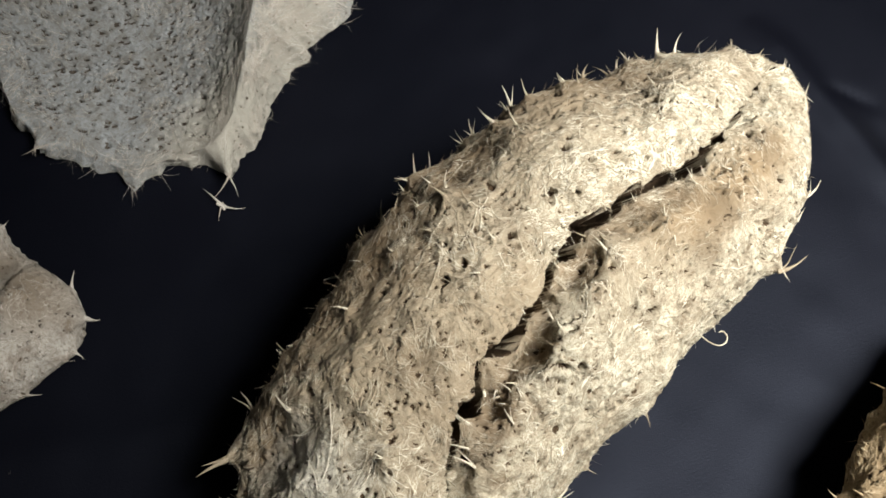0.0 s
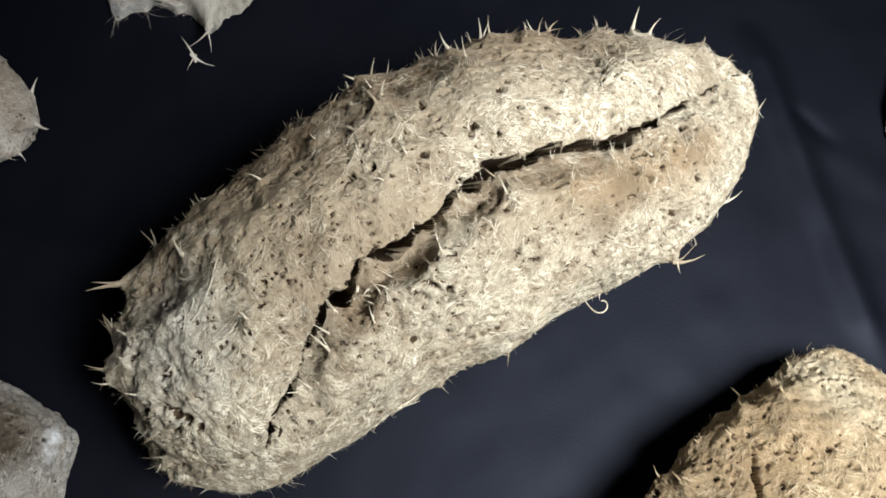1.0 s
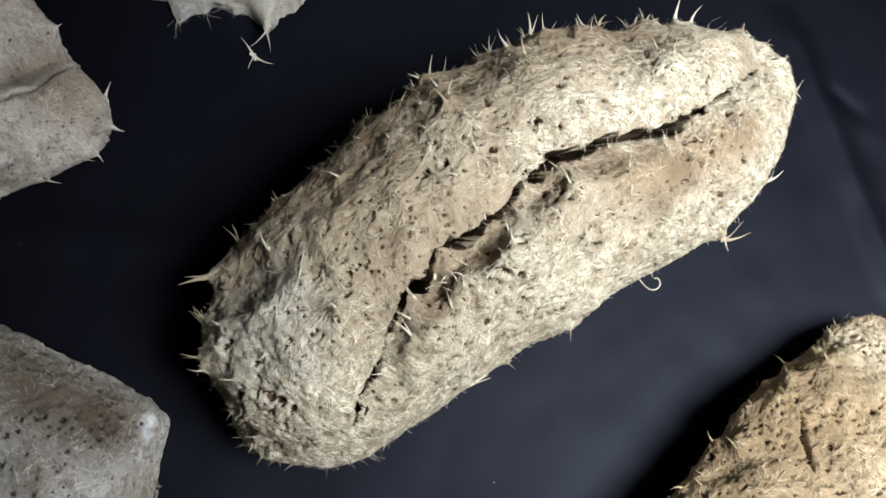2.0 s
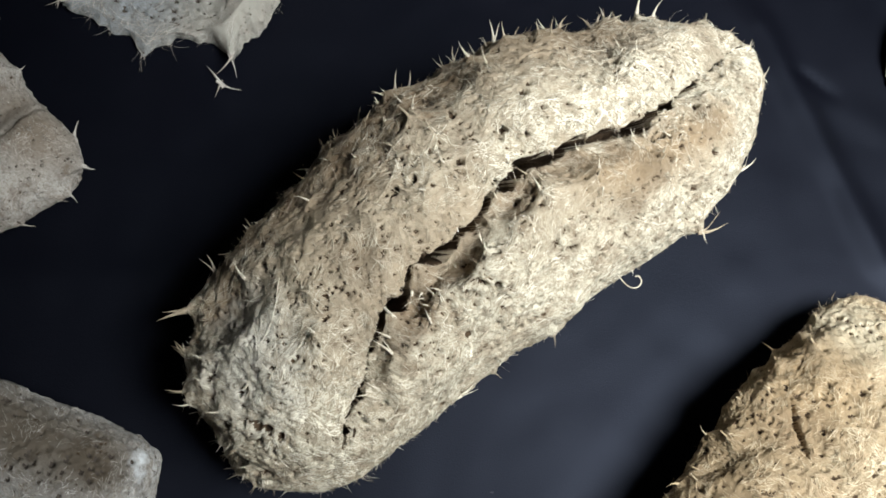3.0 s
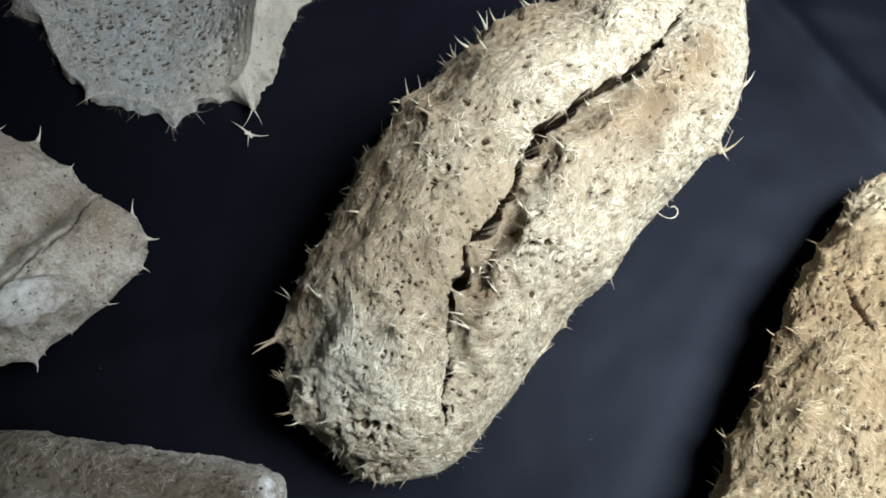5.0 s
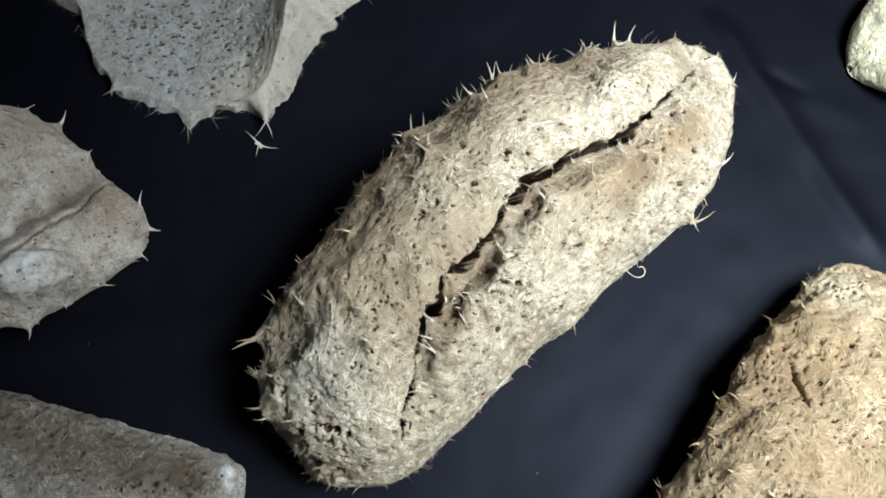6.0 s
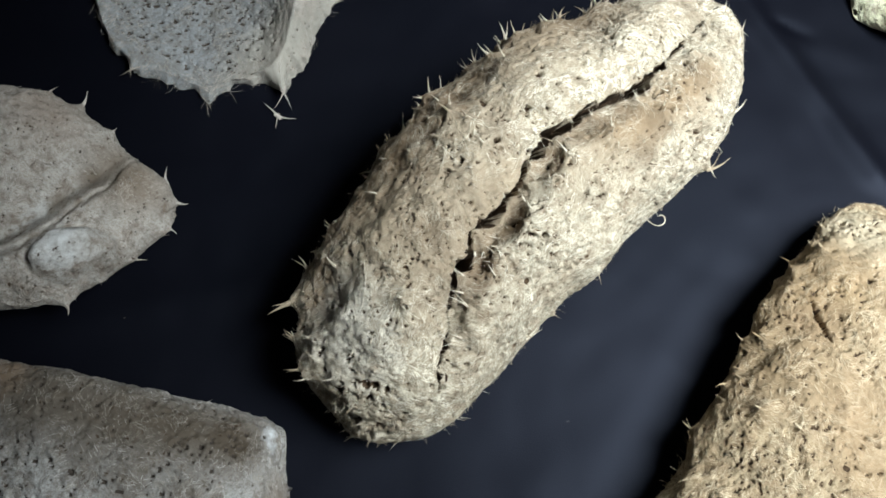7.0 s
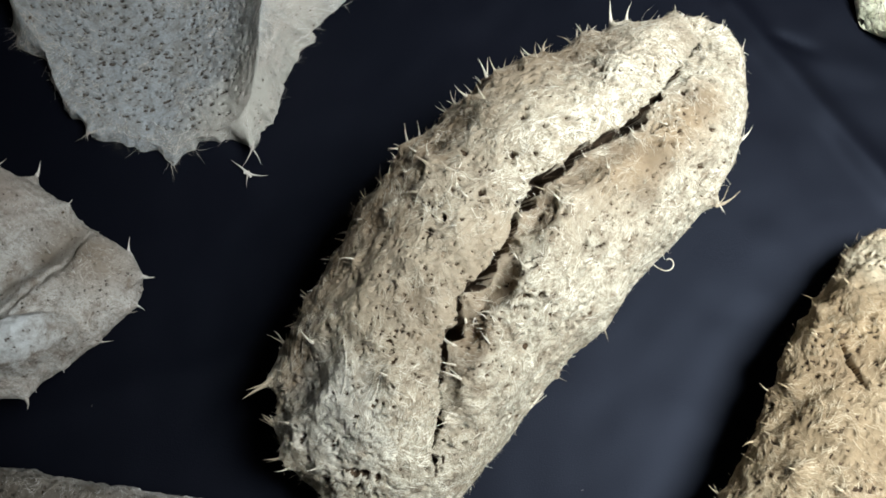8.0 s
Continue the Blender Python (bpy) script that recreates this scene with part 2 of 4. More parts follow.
def mesh_from(name, verts, quads, mat, smooth=True, inner=None, inside_of=None):
    """A mesh from arrays of places and of four-cornered faces."""
    me = bpy.data.meshes.new(name)
    verts, quads = np.asarray(verts, np.float32).reshape(-1, 3), np.asarray(quads, np.int32).reshape(-1, 4)
    me.vertices.add(len(verts))
    me.vertices.foreach_set("co", verts.ravel())
    me.loops.add(quads.size)
    me.loops.foreach_set("vertex_index", quads.ravel())
    me.polygons.add(len(quads))
    me.polygons.foreach_set("loop_start", np.arange(0, quads.size, 4, dtype=np.int32))
    me.update(calc_edges=True)
    me.polygons.foreach_set("use_smooth", np.full(len(quads), smooth))
    me.materials.append(mat)
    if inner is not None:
        # slit and pore walls get the inner tissue's colour, darkened to imitate their shade
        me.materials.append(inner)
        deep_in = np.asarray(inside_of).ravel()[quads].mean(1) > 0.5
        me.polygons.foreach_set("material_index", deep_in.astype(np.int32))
    return me


def part(name, me, parent, label="", kind=""):
    ob = new(name, me)
    ob.parent = parent
    return tagged(ob, label=label, kind=kind)


def thing(name, x, y, label, category, group=""):
    ob = new(name)
    ob.empty_display_size = 0.02
    ob.location = (x, y, 0)
    return tagged(ob, label=label, category=category, group=group)


def box(bm, x0, x1, y0, y1, z0, z1):
    m = Matrix.Translation(((x0 + x1) / 2, (y0 + y1) / 2, (z0 + z1) / 2)) @ Matrix.Diagonal((x1 - x0, y1 - y0, z1 - z0, 1))
    bmesh.ops.create_cube(bm, size=1, matrix=m)


def bm_object(name, bm, mat, parent=None):
    me = bpy.data.meshes.new(name)
    bm.to_mesh(me)
    bm.free()
    me.materials.append(mat)
    ob = new(name, me)
    ob.parent = parent
    return ob


# ---- numeric noise ----
def rnd(ix, iy, iz, salt):
    h = (ix * 374761393 + iy * 668265263 + iz * 2147483647 + salt * 1274126177) & 0xFFFFFFFF
    h = ((h ^ (h >> 13)) * 1274126177) & 0xFFFFFFFF
    h = ((h ^ (h >> 16)) * 2246822519) & 0xFFFFFFFF
    return ((h ^ (h >> 15)) & 0xFFFFFF) / float(0xFFFFFF)


def vnoise(p, scale, salt=0):
    """Smooth value noise, -1 to 1."""
    q = p * scale
    i = np.floor(q).astype(np.int64)
    f = q - i
    f = f * f * f * (f * (f * 6 - 15) + 10)
    out = 0
    for dx in (0, 1):
        for dy in (0, 1):
            for dz in (0, 1):
                w = (f[..., 0] if dx else 1 - f[..., 0]) * (f[..., 1] if dy else 1 - f[..., 1]) * (f[..., 2] if dz else 1 - f[..., 2])
                out = out + w * rnd(i[..., 0] + dx, i[..., 1] + dy, i[..., 2] + dz, salt)
    return out * 2 - 1


def fbm(p, scale, octaves=4, gain=0.5, salt=0):
    out, amp = 0, 1.0
    for k in range(octaves):
        out = out + amp * vnoise(p, scale * 2.03**k, salt + 17 * k)
        amp *= gain
    return out


def pits(p, cell, radius, chance, salt=0):
    """Round holes scattered in space: 1 in the middle of a hole, 0 outside."""
    q = p / cell
    i = np.floor(q).astype(np.int64)
    best = np.zeros(q.shape[:-1])
    for dx in (-1, 0, 1):
        for dy in (-1, 0, 1):
            for dz in (-1, 0, 1):
                c = [i[..., k] + d for k, d in enumerate((dx, dy, dz))]
                pick = rnd(*c, salt + 5)
                centre = np.stack([c[k] + rnd(*c, salt + 11 + k) for k in range(3)], -1)
                r = radius * (0.5 + 0.8 * rnd(*c, salt + 31)) / cell
                d = np.linalg.norm(q - centre, axis=-1) / r
                best = np.maximum(best, np.where(pick < chance, np.clip(1.15 - d, 0, 1), 0))
    return np.clip(best * 1.6, 0, 1)


def curve(xs, ys, x):
    """A smooth line through a few stations."""
    xs, ys = np.asarray(xs, float), np.asarray(ys, float)
    m = np.gradient(ys, xs)
    k = np.clip(np.searchsorted(xs, x) - 1, 0, len(xs) - 2)
    h = xs[k + 1] - xs[k]
    t = np.clip((x - xs[k]) / h, 0, 1)
    return (2 * t**3 - 3 * t**2 + 1) * ys[k] + (t**3 - 2 * t**2 + t) * h * m[k] + (3 * t**2 - 2 * t**3) * ys[k + 1] + (t**3 - t**2) * h * m[k + 1]


def grid_normals(p, closed):
    """Normals of a grid of places; the second direction may be closed."""
    du = np.gradient(p, axis=0)
    dv = (np.roll(p, -1, 1) - np.roll(p, 1, 1)) if closed else np.gradient(p, axis=1)
    n = np.cross(dv, du)
    return n / (np.linalg.norm(n, axis=-1, keepdims=True) + 1e-12)


def grid_quads(nu, nv, closed):
    a = np.arange(nu * nv).reshape(nu, nv)
    b = np.roll(a, -1, 1) if closed else a[:, 1:]
    a = a if closed else a[:, :-1]
    return np.stack([a[:-1], b[:-1], b[1:], a[1:]], -1).reshape(-1, 4)


def sample(grid, u, v):
    """Values of a grid, closed in its second direction, between its points."""
    nu, nv = grid.shape[:2]
    u = np.clip(u, 0, nu - 1.001)
    i, j = np.floor(u).astype(int), np.floor(v).astype(int)
    a, b = (u - i)[..., None], (v - j)[..., None]
    j0, j1 = j % nv, (j + 1) % nv
    return (grid[i, j0] * (1 - a) + grid[i + 1, j0] * a) * (1 - b) + (grid[i, j1] * (1 - a) + grid[i + 1, j1] * a) * b


def scatter_fibres(p, nrm, count, mat, parent, seed, turn=0.0, length=(0.003, 0.010), radius=(0.00009, 0.00022), lift=(0.0, 0.0008), mask=None, loose=0.05, steps=4, avoid=None):
    """Matted hairs that lie along the skin in swirls; a few stand off it."""
    rng = np.random.default_rng(seed)
    nu, nv = p.shape[:2]
    P, N = p.reshape(-1, 3), nrm.reshape(-1, 3)
    pu, pv = np.gradient(p, axis=0), (np.roll(p, -1, 1) - np.roll(p, 1, 1)) / 2
    lu, lv = np.linalg.norm(pu, axis=-1), np.linalg.norm(pv, axis=-1)
    ok = (lu * lv).ravel() * (N[:, 2] > -0.35) * (P[:, 2] > 0.004)
    row = np.repeat(np.arange(nu), nv)
    ok = ok * (row > 8) * (row < nu - 9)
    if mask is not None:
        ok = ok * mask.ravel()
    ok = ok * np.clip(0.7 + 1.2 * fbm(P, 90.0, 2, 0.6, seed), 0.12, 1.5)
    ids = rng.choice(len(P), count, p=ok / ok.sum())
    L = rng.uniform(*length, count) * rng.choice([0.7, 1.0, 1.5], count)
    way = turn + 2.6 * vnoise(P[ids], 42.0, seed + 3) + 1.3 * vnoise(P[ids], 150.0, seed + 4) + rng.normal(0, 0.35, count)
    bend = rng.normal(0, 0.7, count)
    t = np.linspace(0, 1, steps)
    ang = way[:, None] + bend[:, None] * t[None]
    su = np.maximum(lu.ravel()[ids], 1e-5)[:, None]
    sv = np.maximum(lv.ravel()[ids], 1e-5)[:, None]
    run = (L[:, None] / (steps - 1)) * np.ones((1, steps))
    run[:, 0] = 0
    u = (ids // nv)[:, None] + np.cumsum(run * np.cos(ang), 1) / su
    v = (ids % nv)[:, None] + np.cumsum(run * np.sin(ang), 1) / sv
    if avoid is not None:
        keep = sample(avoid.astype(float)[..., None], u, v)[..., 0].max(1) < 0.05
        u, v, count = u[keep], v[keep], int(keep.sum())
    line, up = sample(p, u, v), sample(nrm, u, v)
    rise = rng.uniform(*lift, count) * np.where(rng.random(count) < loose, 4.0, 1.0)
    line = line + up * (rise[:, None] * t[None] ** 1.5 + 0.00005)[..., None]
    ahead = np.gradient(line, axis=1)
    ahead /= np.linalg.norm(ahead, axis=-1, keepdims=True) + 1e-9
    side = np.cross(up, ahead)
    r = (rng.uniform(*radius, count)[:, None] * (1.0 - 0.75 * t[None] ** 2))[..., None]
    ring = [line + r * (math.cos(a) * side + math.sin(a) * up) for a in (-0.25, 1.57, 3.39)]
    w = np.stack(ring, 2)
    w[..., 2] = np.maximum(w[..., 2], 0.0006)
    a = np.arange(count * steps * 3).reshape(count, steps, 3)
    q = np.stack([a[:, :-1, :2], a[:, :-1, 1:], a[:, 1:, 1:], a[:, 1:, :2]], -1).reshape(-1, 4)
    return part("fibre_mat", mesh_from("fibre_mat", w.reshape(-1, 3) - np.array(parent.location), q, mat), parent, kind="stuff")


def spine_mesh(name, bend, extra, mat):
    """One thorn of twisted fibre with a flared foot, a unit high, and a few
    thinner hairs that spring from the same foot."""
    bm = bmesh.new()

    def horn(lean_x, lean_y, top, r0, swing, sides, profile):
        rings = []
        for t, r in profile:
            c = Vector((lean_x * max(t, 0) + swing * max(t, 0) ** 2, lean_y * max(t, 0) + bend * max(t, 0) ** 2, top * t))
            rings.append([bm.verts.new(c + Vector((r * r0 * math.cos(a), r * r0 * math.sin(a), 0))) for a in (0.3 + k * math.tau / sides for k in range(sides))])
        for a, b in zip(rings, rings[1:]):
            for k in range(sides):
                bm.faces.new((a[k], a[(k + 1) % sides], b[(k + 1) % sides], b[k]))
        bm.faces.new(rings[-1])

    horn(0.0, 0.0, 1.0, 0.060, 0.14, 5, ((-0.20, 1.2), (0.02, 1.25), (0.25, 0.80), (0.6, 0.42), (1.0, 0.08)))
    for lx, ly, top in extra:
        horn(lx, ly, top, 0.030, 0.12, 3, ((-0.1, 1.6), (0.35, 0.9), (1.0, 0.15)))
    me = bpy.data.meshes.new(name)
    bm.to_mesh(me)
    bm.free()
    for poly in me.polygons:
        poly.use_smooth = True
    me.materials.append(mat)
    return me


def spine_set(mat):
    shapes = ((0.08, ()), (0.22, ((0.3, 0.2, 0.7),)), (-0.15, ((0.35, -0.1, 0.85), (-0.3, 0.3, 0.6))), (0.30, ()), (0.0, ((-0.35, 0.1, 0.9),)))
    return [spine_mesh("spine", b, f, mat) for b, f in shapes]


def add_spine(parent, place, way, height, meshes, k, width=1.0, turn=0.0):
    ob = part("spine", meshes[k % len(meshes)], parent)
    q = Vector(way).normalized().to_track_quat("Z", "Y").to_matrix().to_4x4()
    ob.matrix_basis = Matrix.Translation(Vector(place) - parent.location) @ q @ Matrix.Rotation(turn, 4, "Z") @ Matrix.Diagonal((height * width, height * width, height, 1))
    return ob


def pull(p, spots, ways, heights, radius):
    """Draw the skin out into small peaks at the given vertices."""
    shape = p.shape
    P = p.reshape(-1, 3).copy()
    for i, way, h in zip(spots, ways, heights):
        c = P[i].copy()
        near = np.flatnonzero((np.abs(P[:, 0] - c[0]) < 4 * radius) & (np.abs(P[:, 1] - c[1]) < 4 * radius))
        d = np.linalg.norm(P[near] - c, axis=1) / radius
        P[near] += np.exp(-d ** 1.2)[:, None] * h * np.asarray(way)[None]
    return P.reshape(shape)


def unit(v):
    v = np.asarray(v, float)
    return v / np.linalg.norm(v)


def aimed_spines(rows, p, level, rise, seed, barred=None):
    """The vertex, direction and length for rows of (x, y, heading, length)."""
    rng = np.random.default_rng(seed)
    P = p.reshape(-1, 3)
    out = []
    for x, y, head, length in rows:
        d = (P[:, 0] - x * U) ** 2 + (P[:, 1] - y * U) ** 2 + (0.35 * (P[:, 2] - level * U)) ** 2
        i = int(np.argmin(d + 1e3 * (P[:, 2] < 0.008) + (0 if barred is None else 1e3 * barred.ravel())))
        a = radians(head)
        out.append((i, unit((math.cos(a), math.sin(a), rise + rng.uniform(-0.15, 0.25))), length * U))
    return out


def random_spines(p, nrm, count, seed, size, lean, mask=None):
    rng = np.random.default_rng(seed)
    P, N = p.reshape(-1, 3), nrm.reshape(-1, 3)
    ok = (N[:, 2] > -0.3) * (P[:, 2] > 0.012) * np.linalg.norm(np.cross(np.gradient(p, axis=0), np.gradient(p, axis=1)), axis=-1).ravel()
    if mask is not None:
        ok = ok * mask.ravel()
    return [(int(i), unit(N[i] + rng.normal(0, 0.3, 3) + np.asarray(lean)), rng.uniform(*size)) for i in rng.choice(len(P), count, p=ok / ok.sum())]


def grow_spines(spec, p, parent, meshes, seed, stout=1.0):
    rng = np.random.default_rng(seed)
    P = p.reshape(-1, 3)
    for i, way, length in spec:
        add_spine(parent, P[i] - 0.0006 * way, way, length, meshes, int(rng.integers(5)), stout * rng.uniform(0.8, 1.2), rng.uniform(0, 6.28))


# ---- sponge bodies ----
def pod(foot, tip, stations, height, lift=0.98, nu=400, nv=400, power=2.2):
    """An elongated body: along its axis from foot to tip, stations of
    (distance, left edge, right edge); returns its grid of places and the
    plan coordinates (along, across) of each, in metres."""
    foot, tip = np.array(foot) * U, np.array(tip) * U
    ax = (tip - foot) / np.linalg.norm(tip - foot)
    side = np.array([-ax[1], ax[0]])
    st = np.array(stations) * U
    s0, s1 = st[0, 0], st[-1, 0]
    th = np.linspace(0, math.pi, nu)
    s = s0 + (s1 - s0) * (1 - np.cos(th)) / 2
    at = np.arccos(np.clip(1 - 2 * (st[:, 0] - s0) / (s1 - s0), -1, 1))
    left, right = curve(at, st[:, 1], th), curve(at, st[:, 2], th)
    mid, w = (left + right) / 2, np.maximum((left - right) / 2, 1e-4)
    hs = np.array(height) * U
    h = curve(hs[:, 0], hs[:, 1], s) * np.clip(w / w.max(), 0, 1) ** 0.55
    # closer rows on the upper side
    k = np.linspace(0, 1, nv, endpoint=False)
    k = 2 * math.pi * k
    phi = k + 0.5 * np.cos(k)
    c, sn = np.cos(phi), np.sin(phi)
    cc, ss = np.sign(c) * np.abs(c) ** (2 / power), np.sign(sn) * np.abs(sn) ** (2 / power)
    across = mid[:, None] + w[:, None] * cc[None]
    z = h[:, None] * (lift + ss[None])
    along = np.repeat(s[:, None], nv, 1)
    xy = foot + along[..., None] * ax + across[..., None] * side
    return np.concatenate([xy, z[..., None]], -1), along / U, across / U


def bump_out(p, closed, amount):
    return p + grid_normals(p, closed) * amount[..., None]


def settle(p):
    """Flatten what would sink into the cloth."""
    p = p.copy()
    z = p[..., 2]
    p[..., 2] = np.where(z < 0.004, 0.0012 + 0.0028 / (1 + np.exp(-(z - 0.002) / 0.0015)), z)
    return p

# ---- the room: floor, walls, ceiling, window ----
R0, R1, RH = -1.3, 0.475, 1.9
bm = bmesh.new()
box(bm, R0 - 0.1, R1 + 0.1, -1.3, 1.5, -0.12, -0.012)
floor = tagged(bm_object("floor", bm, M_WALL), "plain pale floor under the dark cloth", "floor", kind="structure")
for name, b in (("wall_west", (R0 - 0.1, R0, -1.3, 1.5)), ("wall_north", (R0 - 0.1, R1 + 0.1, 1.5, 1.6)), ("wall_south", (R0 - 0.1, R1 + 0.1, -1.4, -1.3))):
    bm = bmesh.new()
    box(bm, *b, -0.012, RH)
    tagged(bm_object(name, bm, M_WALL), "plain pale plaster wall", "wall", kind="structure")
bm = bmesh.new()
y0, y1, z0, z1 = WIN_Y - WIN_W / 2, WIN_Y + WIN_W / 2, WIN_Z - WIN_H / 2, WIN_Z + WIN_H / 2
box(bm, R1, R1 + 0.1, -1.3, y0, -0.012, RH)
box(bm, R1, R1 + 0.1, y1, 1.5, -0.012, RH)
box(bm, R1, R1 + 0.1, y0, y1, -0.012, z0)
box(bm, R1, R1 + 0.1, y0, y1, z1, RH)
tagged(bm_object("wall_east", bm, M_WALL), "plain pale plaster wall with a square window opening", "wall", kind="structure")
bm = bmesh.new()
box(bm, R0 - 0.1, R1 + 0.1, -1.4, 1.6, RH, RH + 0.1)
tagged(bm_object("ceiling", bm, M_WALL), "plain pale ceiling", "ceiling", kind="structure")

# ---- the cloth ----
ny, nx = 460, 320
gy, gx = np.meshgrid(np.linspace(-0.9, 1.3, ny), np.linspace(-1.1, 1.1, nx), indexing="ij")
# finer rows in the middle of the sheet
gy = 0.2 + (gy - 0.2) * (0.35 + 0.65 * (np.abs(gy - 0.2) / 1.1) ** 1.5)
gx = gx * (0.35 + 0.65 * (np.abs(gx) / 1.1) ** 1.5)
gx = np.where(gx > 0, gx * 0.42, gx)
flat = np.stack([gx, gy, 0 * gx], -1)


def fold(ax, ay, bx, by, high, wide, taper=0.12):
    """A crease in the cloth from a to b, in plan units."""
    a, b = np.array((ax, ay)) * U, np.array((bx, by)) * U
    d = b - a
    q = flat[..., :2] - a
    t = (q @ d) / (d @ d)
    off = (q[..., 0] * d[1] - q[..., 1] * d[0]) / np.linalg.norm(d)
    off = off + 0.003 * vnoise(flat, 30.0, 8)
    ends = np.clip(t / taper, 0, 1) * np.clip((1 - t) / taper, 0, 1)
    return high * ends * np.exp(-((off / wide) ** 2))


FOLDS = [
    (0.330, 0.690, 0.505, 0.355, 0.0030, 0.0075), (0.385, 0.608, 0.442, 0.572, -0.0014, 0.0032, 0.3), (0.362, 0.590, 0.400, 0.400, -0.0009, 0.010, 0.45),
    (0.430, 0.560, 0.440, 0.400, -0.0010, 0.010, 0.45), (0.442, 0.575, 0.520, 0.520, 0.0008, 0.010, 0.4),
    (0.20, 0.10, 0.33, 0.30, -0.0010, 0.014), (0.05, 0.02, 0.25, 0.22, 0.0010, 0.022), (0.50, 0.75, 0.60, 0.50, 0.0025, 0.012),
    (-0.30, 0.60, -0.10, 0.40, 0.0012, 0.015), (-0.5, 0.25, -0.2, 0.30, 0.0010, 0.012),
]
zz = 0.0011 * fbm(flat, 7.0, 3, 0.5, 2) + 0.0002 * vnoise(flat, 60.0, 5)
for row in FOLDS:
    zz = zz + fold(*row)
flat[..., 2] = zz - 0.0006
cloth = new("cloth", mesh_from("cloth", flat, grid_quads(ny, nx, False), M_CLOTH))
tagged(cloth, "dark navy blue cloth spread flat with soft creases", "cloth", kind="structure")

# ---- the long sponge with the slit ----
SP_CREAM, SP_GREY, SP_GOLD = spine_set(M_MAIN_F), spine_set(M_GREY_F), spine_set(M_GOLD_F)
FOOT, TIP = (-0.09, 0.13), (0.285, 0.50)
STATIONS = [(-0.0176, 0.040, 0.022), (-0.0152, 0.068, 0.012), (-0.008, 0.094, -0.004), (0.01, 0.110, -0.031), (0.04, 0.126, -0.052), (0.08, 0.140, -0.055),
            (0.15, 0.154, -0.062), (0.20, 0.164, -0.062), (0.25, 0.168, -0.065), (0.30, 0.166, -0.061), (0.35, 0.162, -0.062),
            (0.40, 0.152, -0.060), (0.45, 0.128, -0.061), (0.50, 0.104, -0.047), (0.545, 0.080, -0.034), (0.575, 0.066, -0.008), (0.5864, 0.024, 0.018)]
NU, NV = 600, 520
p, S, A = pod(FOOT, TIP, STATIONS, [(-0.03, 0.105), (0.1, 0.112), (0.3, 0.116), (0.45, 0.108), (0.58, 0.095)], nu=NU, nv=NV)
p = bump_out(p, True, 0.0034 * fbm(p, 28.0, 2, 0.5, 1) + (0.0013 * fbm(p, 80.0, 2, 0.5, 4) + 0.0007 * fbm(p, 170.0, 2, 0.5, 6)) * np.clip((A + 0.02) / 0.04, 0.4, 1))
upper = np.clip((grid_normals(p, True)[..., 2] - 0.05) / 0.3, 0, 1)
line = curve([0.0, 0.062, 0.072, 0.088, 0.106, 0.112, 0.132, 0.160, 0.169, 0.192, 0.212, 0.232, 0.252, 0.272, 0.290, 0.307, 0.333, 0.362, 0.398, 0.419, 0.452, 0.479, 0.521, 0.6],
             [-0.060, -0.036, -0.027, -0.020, -0.011, -0.002, 0.011, 0.017, 0.025, 0.024, 0.025, 0.027, 0.035, 0.036, 0.042, 0.034, 0.034, 0.026, 0.013, 0.017, 0.018, 0.020, 0.027, 0.028], S)
line = line + 0.0010 * vnoise(p * (1, 1, 0.2), 90.0, 41) + 0.0010 * vnoise(p * (1, 1, 0.2), 330.0, 42)
gape = curve([0.0, 0.05, 0.09, 0.112, 0.131, 0.148, 0.164, 0.178, 0.21, 0.24, 0.250, 0.260, 0.268, 0.290, 0.31, 0.333, 0.35, 0.37, 0.39, 0.41, 0.42, 0.455, 0.480, 0.498, 0.517, 0.54, 0.6],
             [0.0, 0.0009, 0.0012, 0.0012, 0.0030, 0.0034, 0.0034, 0.0026, 0.0025, 0.0025, 0.0050, 0.0024, 0.0046, 0.0048, 0.0038, 0.0034, 0.0024, 0.0034, 0.0034, 0.0042, 0.0014, 0.0011, 0.0009, 0.0000, 0.0018, 0.0010, 0.0008], S)
off = A - line
gape = gape * 0.82 * np.clip(1 + 0.7 * vnoise(p * (1, 1, 0.2), 140.0, 9) + 0.3 * vnoise(p * (1, 1, 0.2), 420.0, 10), 0.25, 2)
for bridge in (0.176, 0.222, 0.259, 0.279, 0.312, 0.348):
    gape = gape * (1 - 0.85 * np.exp(-((S - bridge) / 0.0028) ** 2))
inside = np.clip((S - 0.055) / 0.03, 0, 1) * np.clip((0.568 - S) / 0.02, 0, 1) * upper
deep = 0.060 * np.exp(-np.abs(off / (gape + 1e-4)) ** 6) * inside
valley = (0.010 * np.exp(-((off + 0.004) / 0.022) ** 2) - 0.006 * np.exp(-((off - 0.040) / 0.025) ** 2)) * inside
valley = valley + 0.010 * np.exp(np.minimum(off, 0) / 0.012) * (off < 0) * inside * np.clip((S - 0.11) / 0.03, 0, 1) - 0.008 * np.exp(-((off + 0.034) / 0.014) ** 2) * inside * np.clip((0.38 - S) / 0.06, 0, 1)


def dent(s, a, rs, ra, depth):
    return depth * np.exp(-(((S - s) / rs) ** 2 + ((A - a) / ra) ** 2) ** 1.5) * upper


